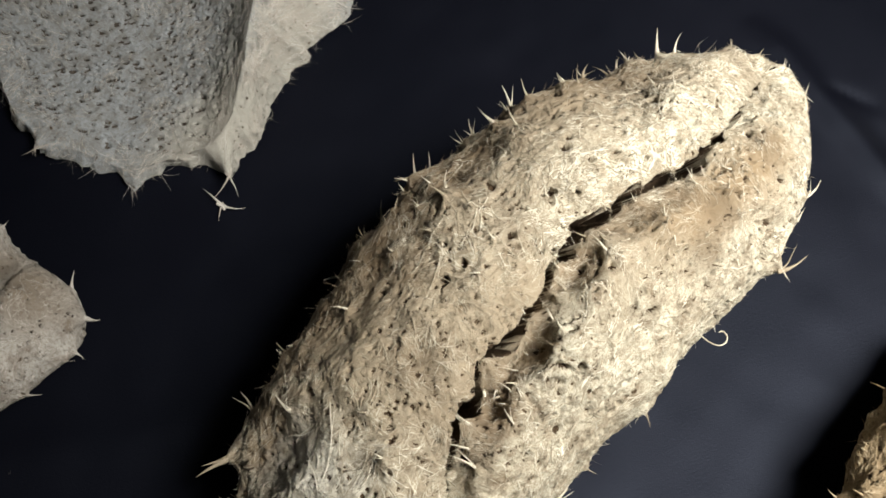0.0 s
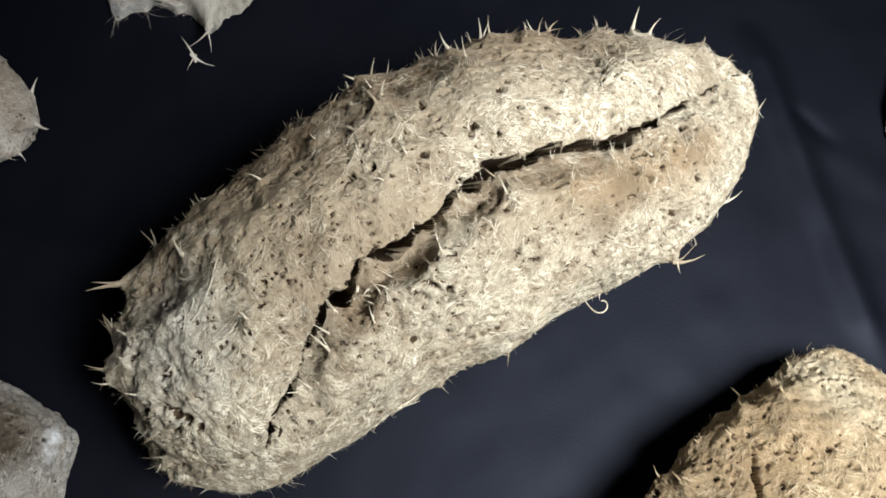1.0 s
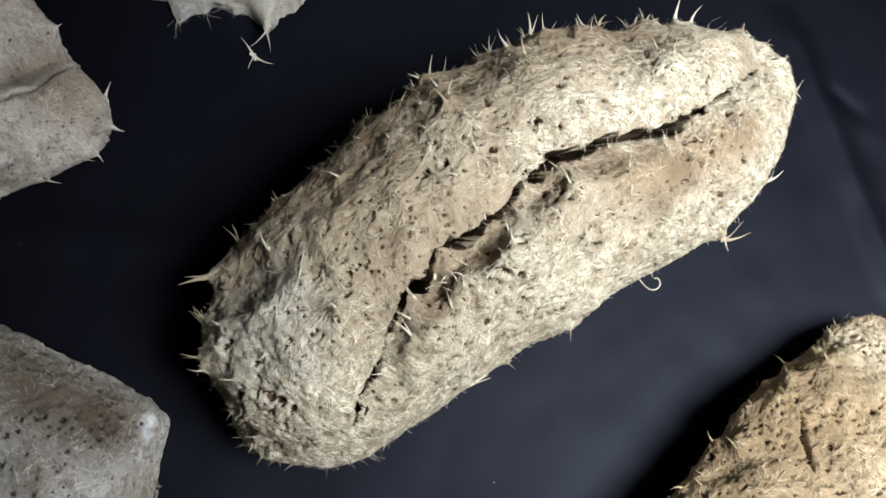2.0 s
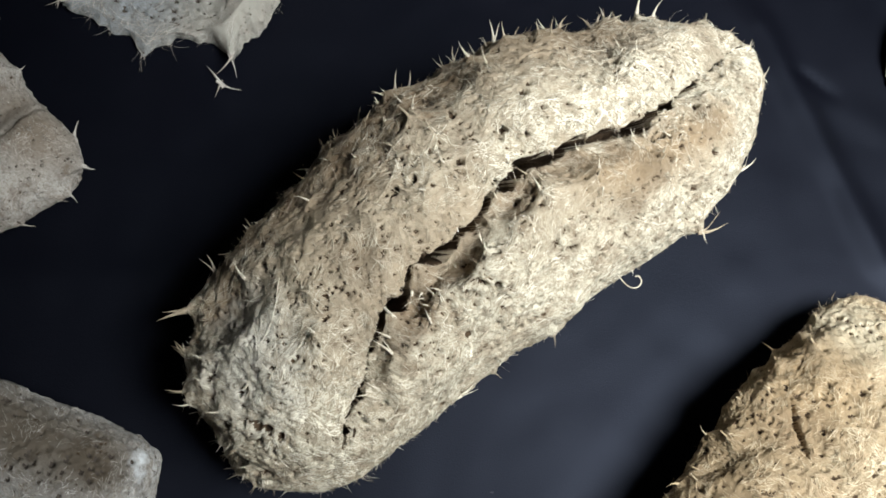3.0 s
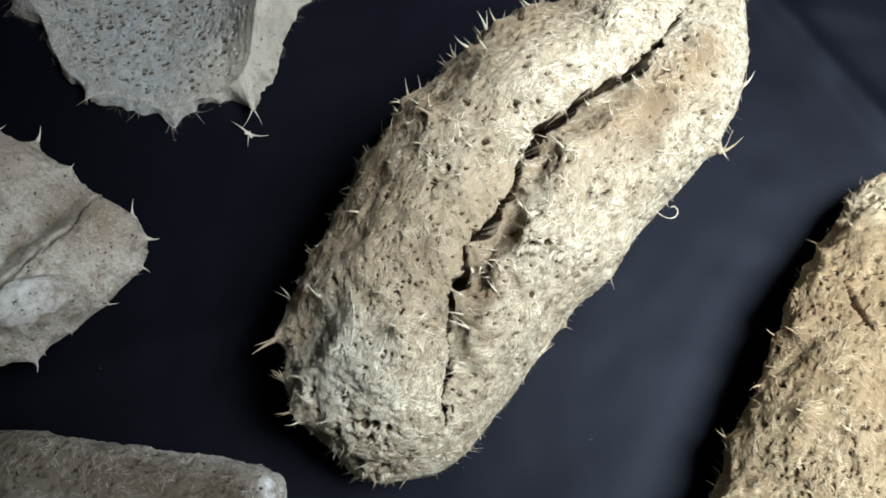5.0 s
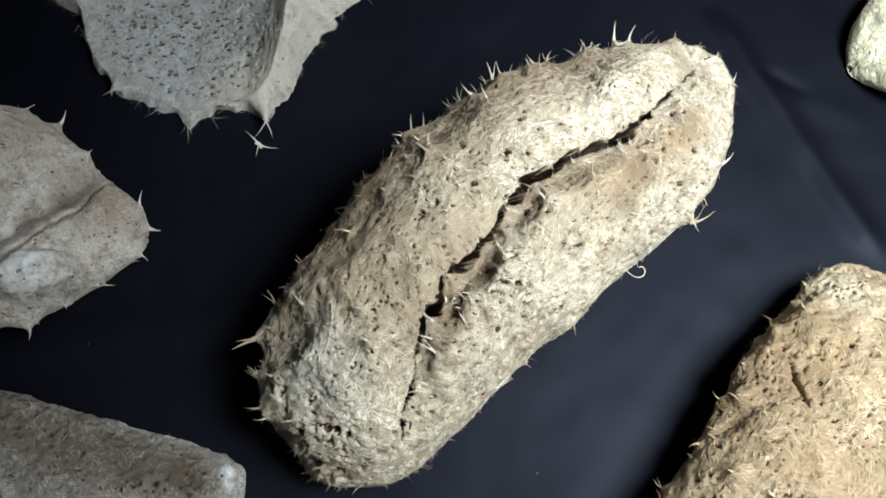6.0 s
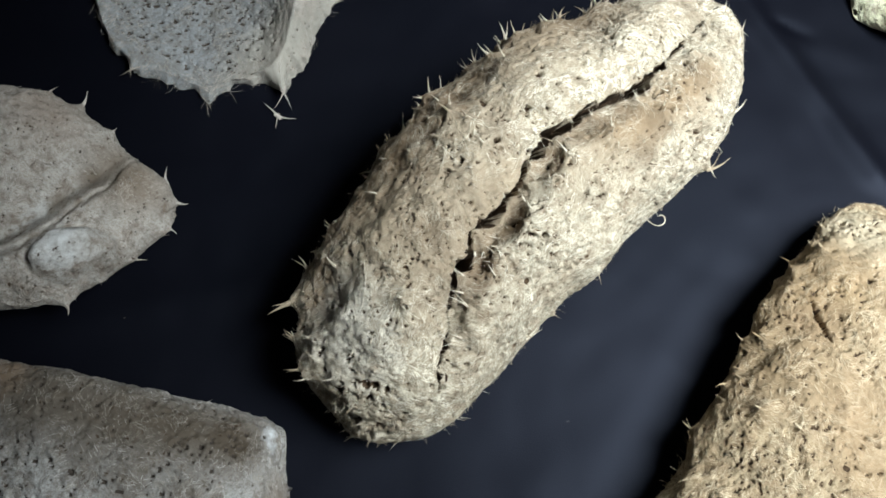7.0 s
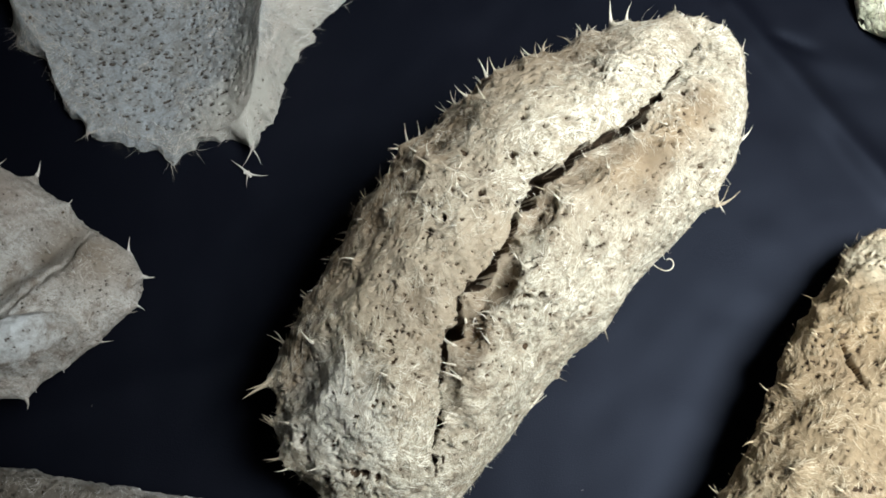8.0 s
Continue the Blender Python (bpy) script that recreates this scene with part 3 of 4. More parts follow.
hollows = dent(0.199, 0.011, 0.018, 0.010, 0.017) + dent(0.167, 0.003, 0.011, 0.009, 0.018) + dent(0.052, 0.097, 0.034, 0.020, 0.017)
hollows = hollows + dent(0.042, -0.043, 0.018, 0.009, 0.006) + dent(0.408, -0.042, 0.012, 0.007, 0.006) + dent(0.269, 0.018, 0.024, 0.010, 0.010)
hollows = hollows + dent(0.140, 0.118, 0.045, 0.018, 0.006) + dent(0.30, 0.130, 0.05, 0.018, 0.006) + dent(0.085, -0.008, 0.035, 0.012, 0.008)
p[..., 2] -= (deep + valley + hollows) * U
# the slit runs in slantwise, under its upper lip
p[..., 0] -= 0.702 * 0.42 * deep * U
p[..., 1] += 0.712 * 0.42 * deep * U
end_pores = np.exp(-(((S - 0.008) / 0.022) ** 2 + ((A - 0.02) / 0.055) ** 2))
rough = np.clip(0.55 + 0.9 * fbm(p, 16.0, 2, 0.5, 23), 0.1, 1.2)
small = pits(p, 0.0026, 0.00090, 0.80, 203) * np.clip(0.85 - 1.0 * fbm(p, 25.0, 2, 0.5, 43), 0.2, 1)
hole = pits(p, 0.0054, 0.0015, 0.6, 3) * np.clip(fbm(p, 22.0, 2, 0.5, 33) * 1.5 + 0.75 + end_pores, 0, 1)
hole = np.maximum(hole, pits(p, 0.0068, 0.0014, 0.6, 523) * np.clip((line - 0.018 - A) / 0.01, 0, 1) * np.clip((S - 0.16) / 0.05, 0, 1))
hole = np.maximum(hole, pits(p, 0.0052, 0.0023, 0.8, 303) * np.clip(end_pores * 1.9 - 0.4, 0, 1))
p = bump_out(p, True, (0.0006 * rough * fbm(p, 300.0, 3, 0.6, 14) - 0.0050 * hole - 0.0022 * small) * (1 - np.clip(deep / 0.003, 0, 1)))
EDGE_SPINES = [
    (-0.143, 0.265, 105, 0.018), (-0.150, 0.246, -148, 0.029), (-0.152, 0.194, 139, 0.015), (-0.151, 0.198, 128, 0.013), (-0.148, 0.173, -173, 0.017),
    (-0.145, 0.165, -145, 0.013), (-0.105, 0.119, -88, 0.010), (-0.083, 0.383, -173, 0.015), (-0.054, 0.417, 99, 0.021), (-0.026, 0.449, 136, 0.014),
    (-0.022, 0.452, 102, 0.021), (-0.016, 0.458, 79, 0.018), (-0.006, 0.461, 84, 0.011), (0.029, 0.491, 121, 0.017), (0.044, 0.511, 124, 0.018),
    (0.062, 0.517, 99, 0.024), (0.080, 0.528, 94, 0.018), (0.119, 0.548, 94, 0.010), (0.155, 0.555, 55, 0.023), (0.149, 0.553, 78, 0.018),
    (0.186, 0.560, 89, 0.024), (0.205, 0.562, 85, 0.020), (0.254, 0.562, 85, 0.012), (0.278, 0.558, 68, 0.010), (0.312, 0.498, 77, 0.019),
    (0.291, 0.423, 25, 0.018), (0.275, 0.395, 59, 0.013), (0.249, 0.362, 10, 0.025), (0.255, 0.365, -78, 0.015), (0.134, 0.260, -79, 0.013),
    (0.061, 0.187, 38, 0.020),
]
SLIT_SPINES = [
    (0.010, 0.233, 146, 0.021), (0.008, 0.221, 165, 0.020), (0.006, 0.208, 152, 0.023), (0.017, 0.249, 94, 0.020), (0.000, 0.180, 169, 0.015),
    (0.032, 0.233, 129, 0.013), (-0.004, 0.150, 158, 0.013), (0.045, 0.298, 116, 0.009), (0.105, 0.370, 111, 0.013), (0.131, 0.386, 135, 0.010),
    (0.187, 0.406, 106, 0.012), (0.201, 0.426, 121, 0.014), (0.075, 0.311, 121, 0.011), (0.104, 0.336, 125, 0.017), (0.114, 0.333, 108, 0.014),
    (0.145, 0.363, 105, 0.012), (0.107, 0.349, 149, 0.009), (0.062, 0.293, 118, 0.012),
    (-0.085, 0.181, 70, 0.013), (-0.103, 0.169, 64, 0.015),
]
nrm = grid_normals(p, True)
edge = aimed_spines(EDGE_SPINES, p, 0.12, 0.12, 1)
lips = aimed_spines(SLIT_SPINES, p, 0.22, 0.40, 2, barred=deep > 0.001)
small_ones = random_spines(p, nrm, 290, 5, (0.003, 0.0080), (-0.7, 0.25, 0.0), mask=(deep < 0.002) * ((A < 0.03) * 1.0 + 0.3) * np.where(A < -0.035, 0.2, 1.0) * np.where((A > line - 0.045) & (A < line), 1.6, 1.0) * np.where(S < 0.12, 1.4, 1.0))
edge = edge + random_spines(p, nrm, 34, 19, (0.005, 0.010), (-0.6, 0.6, 0.1), mask=(A > 0.09) * (A < 0.17) * (S > 0.04))
p = pull(p, [i for i, w, h in edge], [w for i, w, h in edge], [0.60 * h for i, w, h in edge], 0.0046)
p = pull(p, [i for i, w, h in lips], [w for i, w, h in lips], [0.30 * h for i, w, h in lips], 0.0030)
p = pull(p, [i for i, w, h in small_ones], [w for i, w, h in small_ones], [0.40 * h for i, w, h in small_ones], 0.0030)
p = settle(p)
main = thing("sponge", *HOME["main"], "long cream fibrous dried sponge with a dark slit and small spines", "sponge", "dried sponges on the cloth")
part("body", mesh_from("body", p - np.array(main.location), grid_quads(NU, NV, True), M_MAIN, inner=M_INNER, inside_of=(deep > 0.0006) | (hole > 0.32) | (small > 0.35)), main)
nrm = grid_normals(p, True)
tufted = np.clip(0.15 + 1.6 * vnoise(p, 110.0, 77), 0.02, 1)
clear = (deep < 0.002) * (hollows < 0.011) * (hole < 0.3) * (small < 0.25)
scatter_fibres(p, nrm, 68000, M_MAIN_F, main, 11, turn=0.5, lift=(0, 0.0007), length=(0.0018, 0.0062), radius=(0.00007, 0.00020), mask=clear * np.where(A < line - 0.02, 0.45, 1.0), avoid=(deep > 0.0015) | (hole > 0.3) | (small > 0.45))
scatter_fibres(p, nrm, 13000, M_MAIN_F, main, 31, turn=1.2, length=(0.0012, 0.0045), radius=(0.00010, 0.00024), lift=(0.0004, 0.0016), mask=clear * tufted * np.where(A < line - 0.02, 0.3, 1.0), avoid=(deep > 0.0015) | (hole > 0.4), steps=3)
scatter_fibres(p, nrm, 1300, M_MAIN_F, main, 33, turn=0.9, length=(0.008, 0.017), radius=(0.00012, 0.00026), lift=(0.0006, 0.0022), mask=clear * (A > 0.03), avoid=deep > 0.0015, steps=5)
grow_spines([(i, w, 0.85 * h) for i, w, h in edge], p, main, SP_CREAM, 1, 1.25)
grow_spines([(i, w, 0.90 * h) for i, w, h in lips], p, main, SP_CREAM, 2, 0.9)
grow_spines([(i, w, 0.75 * h) for i, w, h in small_ones], p, main, SP_CREAM, 5, 1.0)

# a loose hair curled in a hook on the lower flank
def hook(parent, x, y, z, r, thick, mat, name="hair"):
    pts = [(-1.4, 0.35), (-0.7, -0.55), (0.1, -1.0), (0.85, -0.6), (1.0, 0.15), (0.55, 0.65), (0.25, 0.4)]
    cu = bpy.data.curves.new(name, "CURVE")
    cu.dimensions, cu.bevel_depth, cu.bevel_resolution, cu.resolution_u = "3D", thick, 1, 6
    sp = cu.splines.new("POLY")
    sp.points.add(len(pts) - 1)
    for q, (a, b) in zip(sp.points, pts):
        q.co = (x + a * r - parent.location.x, y + b * r - parent.location.y, z + 0.2 * r * a, 1)
    sp.type = "NURBS"
    sp.use_endpoint_u = True
    cu.materials.append(mat)
    ob = new(name, cu)
    ob.parent = parent
    return ob


hook(main, 0.202 * U, 0.316 * U, 0.105 * U, 0.0041, 0.00030, M_MAIN_F)

# ---- the round grey sponge with the crease ----
STL = [(-0.005, 0.004, -0.004), (0.005, 0.030, -0.034), (0.03, 0.060, -0.050), (0.07, 0.094, -0.084), (0.11, 0.114, -0.108), (0.16, 0.120, -0.120), (0.24, 0.122, -0.11), (0.31, 0.09, -0.08), (0.345, 0.05, -0.04), (0.355, 0.005, -0.005)]
NU, NV = 420, 320
p, S, A = pod((-0.316, 0.381), (-0.66, 0.388), STL, [(-0.01, 0.05), (0.08, 0.066), (0.2, 0.075), (0.36, 0.06)], nu=NU, nv=NV)
p = bump_out(p, True, 0.0025 * fbm(p, 24.0, 2, 0.5, 51) + 0.0008 * fbm(p, 90.0, 3, 0.55, 54))
upper = np.clip((grid_normals(p, True)[..., 2] - 0.05) / 0.3, 0, 1)
PX, PY = p[..., 0] / U, p[..., 1] / U
crease = curve([-0.7, -0.50, -0.431, -0.405, -0.385, -0.370, -0.358, -0.345, -0.2], [0.285, 0.300, 0.324, 0.348, 0.374, 0.390, 0.411, 0.440, 0.47], PX)
off = PY - crease
run = np.clip((-0.335 - PX) / 0.03, 0, 1) * upper
groove = np.exp(-np.abs((off + 0.0025) / 0.0034) ** 2.5) * run
step = 0.023 * np.exp(np.minimum(off, 0) / 0.030) / (1 + np.exp(off / 0.0016)) * run
cut = 0.018 * groove + step
bulge = 0.026 * np.exp(-((((PX + 0.388) * 0.94 + (PY - 0.311) * 0.34) / 0.040) ** 2 + ((-(PX + 0.388) * 0.34 + (PY - 0.311) * 0.94) / 0.025) ** 2) ** 2) * upper
ring = 0.007 * np.exp(-((bulge - 0.007) / 0.005) ** 2) * upper * (off < -0.004)
p[..., 2] += (bulge - ring - cut) * U
p[..., 1] += 0.014 * groove * U
hole = pits(p, 0.0030, 0.0007, 0.75, 63) * (bulge < 0.004) * (groove < 0.1)
p = bump_out(p, True, 0.0005 * fbm(p, 240.0, 3, 0.6, 64) - 0.0016 * hole)
BALL_SPINES = [
    (-0.455, 0.497, 100, 0.025), (-0.413, 0.495, 62, 0.021), (-0.320, 0.399, 90, 0.020), (-0.313, 0.385, -24, 0.022), (-0.314, 0.356, -22, 0.013),
    (-0.317, 0.350, -27, 0.009), (-0.342, 0.313, -10, 0.014), (-0.376, 0.290, -53, 0.006), (-0.407, 0.266, -54, 0.019),
]
nrm = grid_normals(p, True)
aimed = aimed_spines(BALL_SPINES, p, 0.035, 0.1, 3)
aimed = aimed + random_spines(p, nrm, 22, 6, (0.003, 0.006), (0.8, -0.3, 0))
p = pull(p, [i for i, w, h in aimed], [w for i, w, h in aimed], [0.70 * h for i, w, h in aimed], 0.0046)
p = settle(p)
ball = thing("sponge", *HOME["ball"], "rounded grey dried sponge with a curved crease and horns", "sponge", "dried sponges on the cloth")
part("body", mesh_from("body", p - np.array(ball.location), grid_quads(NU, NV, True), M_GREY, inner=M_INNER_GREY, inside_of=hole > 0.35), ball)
nrm = grid_normals(p, True)
scatter_fibres(p, nrm, 9000, M_GREY_F, ball, 12, turn=0.3, lift=(0, 0.0003), length=(0.0014, 0.0045), radius=(0.00005, 0.00012), mask=(np.abs(off) > 0.012) * (bulge < 0.01), avoid=np.abs(off) < 0.008)
grow_spines([(i, w, 0.7 * h) for i, w, h in aimed], p, ball, [SP_GREY[0], SP_GREY[3]] * 3, 3, 1.9)

# ---- the blunt block-shaped sponge ----
STB = [(0.000, -0.028, -0.034), (0.002, -0.010, -0.055), (0.005, 0.010, -0.078), (0.010, 0.032, -0.098), (0.017, 0.050, -0.112), (0.030, 0.060, -0.121), (0.06, 0.066, -0.126), (0.14, 0.072, -0.126), (0.22, 0.080, -0.124), (0.30, 0.085, -0.120), (0.40, 0.070, -0.10), (0.44, 0.03, -0.06), (0.45, 0.0, -0.02)]
NU, NV = 400, 300
p, S, A = pod((-0.174, 0.073), (-0.60, 0.150), [(s, -b, -a) for s, a, b in STB], [(-0.01, 0.045), (0.02, 0.050), (0.2, 0.055), (0.46, 0.05)], nu=NU, nv=NV, power=2.5)
p = bump_out(p, True, 0.0030 * fbm(p, 22.0, 2, 0.5, 71) + 0.0009 * fbm(p, 90.0, 3, 0.55, 74))
dip = 0.010 * np.exp(-(((S - 0.085) / 0.05) ** 2 + ((A + 0.066) / 0.022) ** 2)) + 0.008 * np.exp(-(((S - 0.004) / 0.012) ** 2 + ((A - 0.02) / 0.045) ** 2) ** 2)
p[..., 2] -= np.where(p[..., 2] > 0.012, dip, 0) * U
hole = pits(p, 0.0037, 0.00125, 0.85, 83) * np.clip(fbm(p, 30.0, 2, 0.5, 93) + 0.9, 0, 1)
p = bump_out(p, True, 0.0006 * fbm(p, 240.0, 3, 0.6, 84) - 0.0026 * hole)
BLOCK_SPINES = [
    (-0.377, 0.182, 95, 0.007), (-0.358, 0.180, 78, 0.004), (-0.327, 0.168, 94, 0.004),
]
nrm = grid_normals(p, True)
aimed = aimed_spines(BLOCK_SPINES, p, 0.1, 0.3, 4)
aimed = aimed + random_spines(p, nrm, 12, 26, (0.002, 0.004), (0.3, 0.3, 0))
p = pull(p, [i for i, w, h in aimed], [w for i, w, h in aimed], [0.45 * h for i, w, h in aimed], 0.0036)
p = settle(p)
block = thing("sponge", *HOME["block"], "blunt dusty grey-brown dried sponge with a flat pale end", "sponge", "dried sponges on the cloth")
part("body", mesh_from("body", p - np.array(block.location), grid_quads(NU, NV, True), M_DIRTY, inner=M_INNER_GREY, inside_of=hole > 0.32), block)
nrm = grid_normals(p, True)
scatter_fibres(p, nrm, 11000, M_DIRTY_F, block, 13, turn=1.2, lift=(0, 0.0003), length=(0.0012, 0.0035), radius=(0.00007, 0.00016), mask=(hole < 0.2) * 1.0, avoid=hole > 0.4)
grow_spines([(i, w, 0.85 * h) for i, w, h in aimed], p, block, SP_GREY, 4, 1.2)

# ---- the golden sponge ----
STG = [(-0.40, 0.0, -0.02), (-0.36, 0.07, -0.09), (-0.28, 0.115, -0.13), (-0.15, 0.122, -0.14), (-0.05, 0.123, -0.14), (0.02, 0.125, -0.138), (0.07, 0.123, -0.13), (0.11, 0.117, -0.12), (0.15, 0.112, -0.09), (0.178, 0.098, -0.05), (0.199, 0.072, 0.00), (0.205, 0.045, 0.02)]
NU, NV = 460, 360
p, S, A = pod((0.400, 0.143), (0.457, 0.225), STG, [(-0.42, 0.060), (-0.1, 0.069), (0.1, 0.066), (0.2, 0.050)], nu=NU, nv=NV)
p = bump_out(p, True, 0.0036 * fbm(p, 26.0, 2, 0.5, 101) + 0.0014 * fbm(p, 80.0, 2, 0.5, 104) + 0.0008 * fbm(p, 170.0, 2, 0.5, 106))
upper = np.clip((grid_normals(p, True)[..., 2] - 0.05) / 0.3, 0, 1)
PX, PY = p[..., 0] / U, p[..., 1] / U
slot = np.exp(-np.abs((PX - 0.340 - 0.25 * (0.215 - PY) - 0.002 * vnoise(p * (1, 1, 0.1), 90.0, 77)) / (0.0004 + 0.0017 * np.clip(1 - np.abs(PY - 0.203) / 0.026, 0, 1))) ** 2.5) * (np.abs(PY - 0.203) < 0.026) * upper
dell = 0.008 * np.exp(-(((PX - 0.350 - 0.25 * (0.215 - PY)) / 0.014) ** 2 + ((PY - 0.205) / 0.035) ** 2)) * upper
p[..., 2] -= (0.030 * slot + dell) * U
small = pits(p, 0.0026, 0.00095, 0.85, 403) * np.clip(0.9 - 1.2 * fbm(p, 45.0, 2, 0.5, 443), 0.1, 1)
hole = pits(p, 0.0050, 0.0013, 0.6, 113) * np.clip(fbm(p, 22.0, 2, 0.5, 133) * 1.4 + 0.9, 0, 1)
p = bump_out(p, True, (0.0005 * fbm(p, 300.0, 3, 0.6, 114) - 0.0040 * hole - 0.0018 * small) * (1 - np.clip(slot * 8, 0, 1)))
GOLD_SPINES = [
    (0.336, 0.267, 128, 0.008), (0.328, 0.232, 146, 0.011), (0.305, 0.227, 161, 0.008), (0.303, 0.194, -175, 0.009), (0.274, 0.164, 172, 0.011),
    (0.258, 0.152, 173, 0.015), (0.220, 0.107, 63, 0.005), (0.371, 0.324, 119, 0.009), (0.353, 0.297, 102, 0.006),
]
nrm = grid_normals(p, True)
aimed = aimed_spines(GOLD_SPINES, p, 0.09, 0.3, 5)
aimed = aimed + random_spines(p, nrm, 90, 7, (0.003, 0.007), (-0.6, 0.3, 0))
p = pull(p, [i for i, w, h in aimed], [w for i, w, h in aimed], [0.45 * h for i, w, h in aimed], 0.0036)
p = settle(p)
gold = thing("sponge", *HOME["gold"], "large golden tan dried sponge with a short slot", "sponge", "dried sponges on the cloth")
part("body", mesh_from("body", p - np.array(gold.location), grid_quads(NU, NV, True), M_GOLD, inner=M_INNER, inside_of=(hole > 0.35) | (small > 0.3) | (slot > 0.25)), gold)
nrm = grid_normals(p, True)
scatter_fibres(p, nrm, 44000, M_GOLD_F, gold, 14, turn=0.2, lift=(0, 0.0008), length=(0.0018, 0.0065), radius=(0.00008, 0.00022), mask=(slot < 0.1) * (hole < 0.3) * (small < 0.25), avoid=(slot > 0.05) | (hole > 0.3) | (small > 0.45))
scatter_fibres(p, nrm, 8000, M_GOLD_F, gold, 32, turn=0.9, length=(0.0015, 0.0045), radius=(0.00011, 0.00026), lift=(0.0005, 0.0017), avoid=slot > 0.05, steps=3)
grow_spines([(i, w, 0.85 * h) for i, w, h in aimed], p, gold, SP_GOLD, 5, 1.3)

# ---- the greenish sponge at the cloth's corner ----
STF = [(0.0, 0.004, -0.004), (0.01, 0.035, -0.03), (0.03, 0.06, -0.05), (0.08, 0.085, -0.08), (0.14, 0.09, -0.09), (0.20, 0.06, -0.06), (0.22, 0.004, -0.004)]
NU, NV = 220, 220
p, S, A = pod((0.492, 0.604), (0.684, 0.649), STF, [(-0.01, 0.030), (0.1, 0.045), (0.23, 0.04)], nu=NU, nv=NV)
p = bump_out(p, True, 0.0030 * fbm(p, 36.0, 2, 0.5, 121) + 0.0006 * fbm(p, 130.0, 3, 0.55, 124))
p = settle(p)
lime = thing("sponge", *HOME["lime"], "pale greenish yellow lumpy dried sponge", "sponge", "dried sponges on the cloth")
part("body", mesh_from("body", p - np.array(lime.location), grid_quads(NU, NV, True), M_LIME), lime)
nrm = grid_normals(p, True)
scatter_fibres(p, nrm, 2500, M_MAIN_F, lime, 15)
grow_spines(random_spines(p, nrm, 14, 8, (0.003, 0.006), (-0.6, 0, 0)), p, lime, SP_CREAM, 8)

# ---- the open grey shell of a sponge ----
NR, NA = 300, 520
ang = np.linspace(0, 2 * math.pi, NA, endpoint=False)[::-1]
deg = np.degrees(ang)
RIM = curve([0, 11, 40, 90, 140, 165, 175, 183, 200, 214, 235, 253, 262, 270, 277, 284, 301, 310, 318, 335, 345, 353, 360],
            [0.180, 0.214, 0.240, 0.25, 0.24, 0.20, 0.185, 0.150, 0.148, 0.146, 0.140, 0.142, 0.148, 0.156, 0.150, 0.146, 0.168, 0.165, 0.156, 0.146, 0.160, 0.165, 0.180], deg)
CREST = curve([0, 27, 60, 90, 140, 183, 214, 253, 270, 284, 303, 321, 348, 360],
              [0.120, 0.128, 0.17, 0.21, 0.225, 0.143, 0.138, 0.132, 0.142, 0.138, 0.148, 0.134, 0.118, 0.120], deg)
RIDGE = curve([0, 30, 90, 150, 183, 230, 270, 290, 310, 330, 360], [0.080, 0.085, 0.07, 0.05, 0.020, 0.014, 0.012, 0.018, 0.040, 0.066, 0.080], deg)
ragged = np.stack([np.cos(ang), np.sin(ang), 0 * ang], -1)
RIM = RIM * 0.97 * (1 + 0.045 * fbm(ragged, 7.0, 3, 0.6, 201))
t = np.concatenate([np.linspace(0.0, 1.0, 190), 1 + np.linspace(0, 1, 111)[1:]])[:, None]
inner, outer = np.clip(t, 0, 1), np.clip(t - 1, 0, 1)
rad = CREST * inner + (RIM - CREST) * outer
high = 0.006 + (RIDGE - 0.006) * inner**2.2
high = high * (1 - outer**1.25) + 0.004 * outer
cx, cy = -0.28, 0.68
p = np.stack([(cx + rad * np.cos(ang)) * U, (cy + rad * np.sin(ang)) * U, high * U], -1)
p = bump_out(p, True, 0.0014 * fbm(p, 40.0, 3, 0.5, 204))
hole = pits(p * (0.75, 1.25, 1.0), 0.0034, 0.00125, 0.9, 213) * (t < 0.90) * (t > 0.05)
p = bump_out(p, True, 0.0004 * fbm(p, 240.0, 3, 0.6, 214) - 0.0026 * hole)
p[..., 2] = np.maximum(p[..., 2], 0.0015)
def fringe(p, row, count, mat, parent, seed, length=(0.002, 0.008)):
    """Loose hairs that stand out from a rim."""
    rng = np.random.default_rng(seed)
    nv = p.shape[1]
    j = rng.integers(0, nv, count)
    j = j[vnoise(p[row, j], 60.0, seed) > -0.25]
    n = len(j)
    base = p[row - rng.integers(1, 14, n), j]
    out = p[row, j] - p[row - 30, j]
    out /= np.linalg.norm(out, axis=1, keepdims=True) + 1e-9
    out = out + rng.normal(0, 0.45, (n, 3)) * (1, 1, 0.4)
    out /= np.linalg.norm(out, axis=1, keepdims=True)
    L, t = rng.uniform(*length, n)[:, None, None], np.linspace(0, 1, 4)[None, :, None]
    curl = rng.normal(0, 0.3, (n, 1, 3)) * (1, 1, 0.3)
    line = base[:, None] + L * (out[:, None] * t + curl * t * t)
    line[..., 2] = np.maximum(line[..., 2], 0.0012)
    side = np.cross(out, (0, 0, 1.0))[:, None]
    r = rng.uniform(0.00005, 0.00015, n)[:, None, None] * (1 - 0.8 * t)
    w = np.stack([line + r * (math.cos(a) * side + math.sin(a) * np.array((0, 0, 1.0))) for a in (0.52, 2.62, 4.71)], 2)
    a = np.arange(n * 12).reshape(n, 4, 3)
    b = np.roll(a, -1, 2)
    q = np.stack([a[:, :-1], b[:, :-1], b[:, 1:], a[:, 1:]], -1).reshape(-1, 4)
    return part("fringe", mesh_from("fringe", w.reshape(-1, 3) - np.array(parent.location), q, mat), parent, kind="stuff")


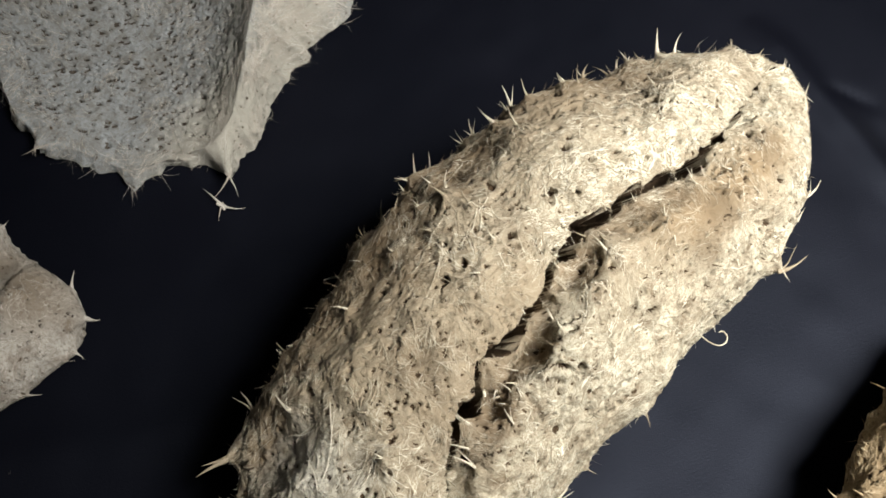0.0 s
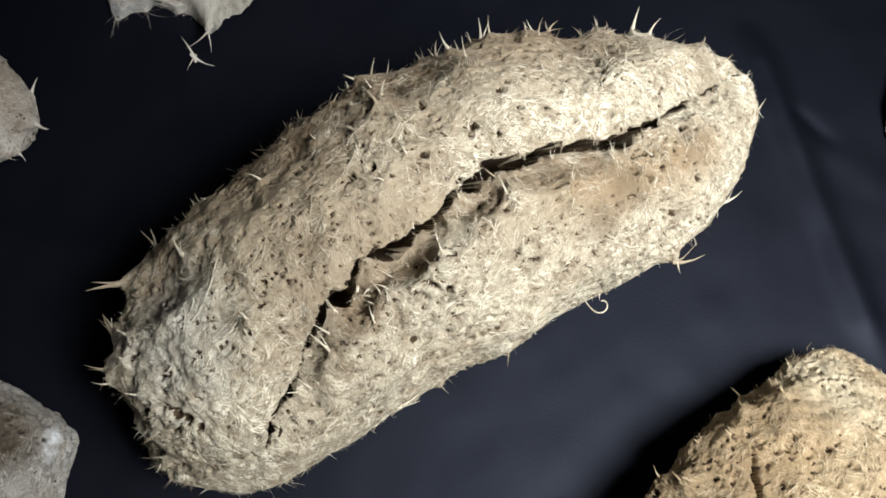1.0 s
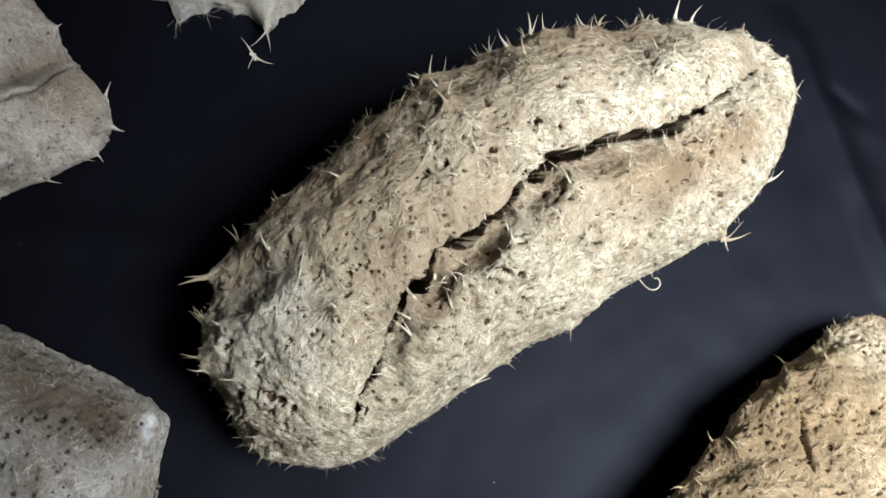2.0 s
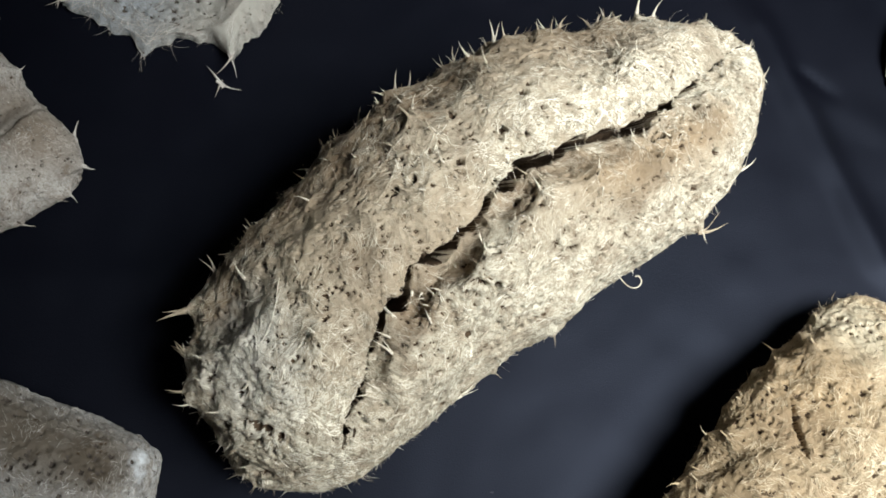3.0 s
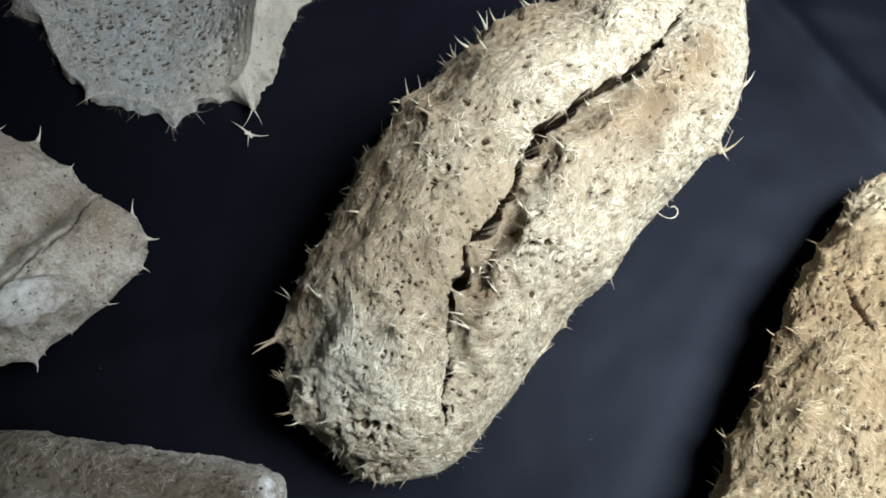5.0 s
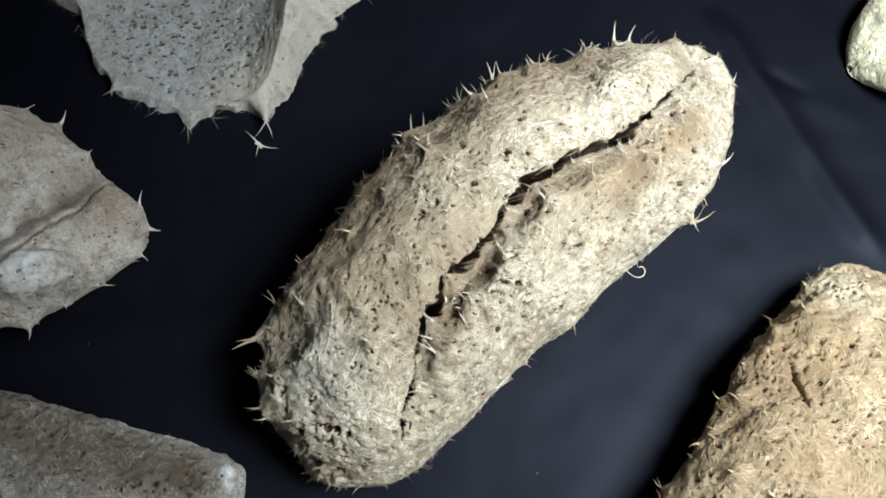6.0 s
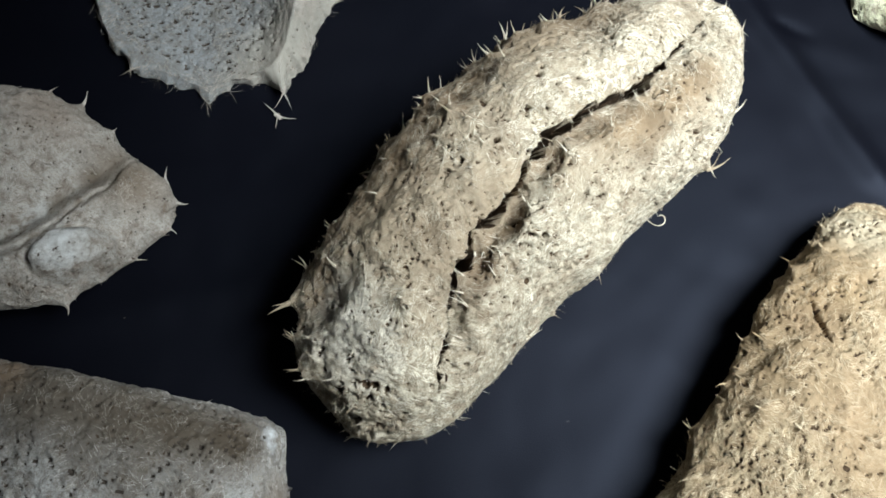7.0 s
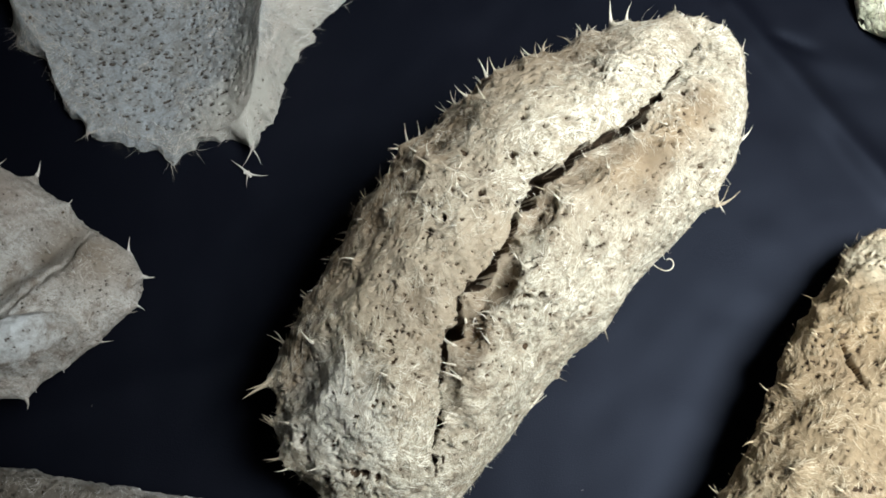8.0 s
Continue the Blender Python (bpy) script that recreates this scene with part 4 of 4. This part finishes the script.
SHELL_SPINES = [
    (-0.370, 0.559, -79, 0.016), (-0.347, 0.554, -115, 0.010), (-0.325, 0.568, -137, 0.018), (-0.280, 0.521, -100, 0.010), (-0.153, 0.567, -74, 0.012),
    (-0.118, 0.632, 53, 0.011), (-0.192, 0.546, -104, 0.037), (-0.192, 0.528, -54, 0.025), (-0.172, 0.538, -90, 0.018),
]
nrm = grid_normals(p, True)
aimed = aimed_spines(SHELL_SPINES, p, 0.01, 0.05, 6)
p = pull(p, [i for i, w, h in aimed], [w for i, w, h in aimed], [0.45 * h for i, w, h in aimed], 0.0036)
shell = thing("sponge_shell", cx * U, cy * U, "open hollow grey sponge shell with a ragged rim and pores inside", "sponge", "dried sponges on the cloth")
under = p[::6, ::4].copy()
under[..., 2] = np.maximum(under[..., 2] - 0.004, 0.0004)
nq = grid_quads(len(t), NA, True)
top_n = len(t) * NA
uq = grid_quads(len(t[::6]), NA // 4, True)[:, ::-1] + top_n
allv = np.concatenate([p.reshape(-1, 3), under.reshape(-1, 3)]) - np.array(shell.location)
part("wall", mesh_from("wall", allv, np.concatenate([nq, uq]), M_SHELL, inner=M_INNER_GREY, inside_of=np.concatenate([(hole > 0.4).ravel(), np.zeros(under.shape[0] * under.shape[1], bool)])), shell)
nrm = grid_normals(p, True)
rimness = np.clip((t - 0.80) / 0.2, 0, 1) * np.ones((1, NA))
scatter_fibres(p, nrm, 4200, M_GREY_F, shell, 16, turn=0.6, lift=(0, 0.0002), length=(0.002, 0.008), radius=(0.00004, 0.00010), mask=(1 - 0.6 * rimness) * (hole < 0.2))
scatter_fibres(p, nrm, 4200, M_GREY_F, shell, 17, turn=0.0, lift=(0, 0.0010), mask=rimness, length=(0.004, 0.016), radius=(0.00005, 0.00014))
fringe(p, len(t) - 1, 620, M_GREY_F, shell, 18, length=(0.0015, 0.011))
grow_spines([(i, w, 0.85 * h) for i, w, h in aimed], p, shell, SP_GREY, 6, 0.7)

# ---- a tuft of fibre lying on the cloth ----
tuft = thing("fibre_tuft", -0.199 * U, 0.500 * U, "tiny three-armed tuft of pale fibre on the cloth", "fibre tuft")
for k, (head, length) in enumerate(((128, 0.028), (-28, 0.029), (-105, 0.020))):
    a = radians(head)
    add_spine(tuft, (-0.199 * U, 0.500 * U, 0.0016), (math.cos(a), math.sin(a), 0.05), 0.85 * length * U, SP_GREY, (0, 3, 0)[k], 1.0)

# ---- specks of lint on the cloth ----
for x, y, head in ((0.108, 0.133, 10), (-0.363, 0.264, 60)):
    lint = thing("lint", x * U, y * U, "tiny pale speck of lint on the dark cloth", "lint", "specks of lint")
    a = radians(head)
    add_spine(lint, (x * U, y * U, 0.0016), (math.cos(a), math.sin(a), 0.03), 0.0014, SP_GREY, 0, 0.8)
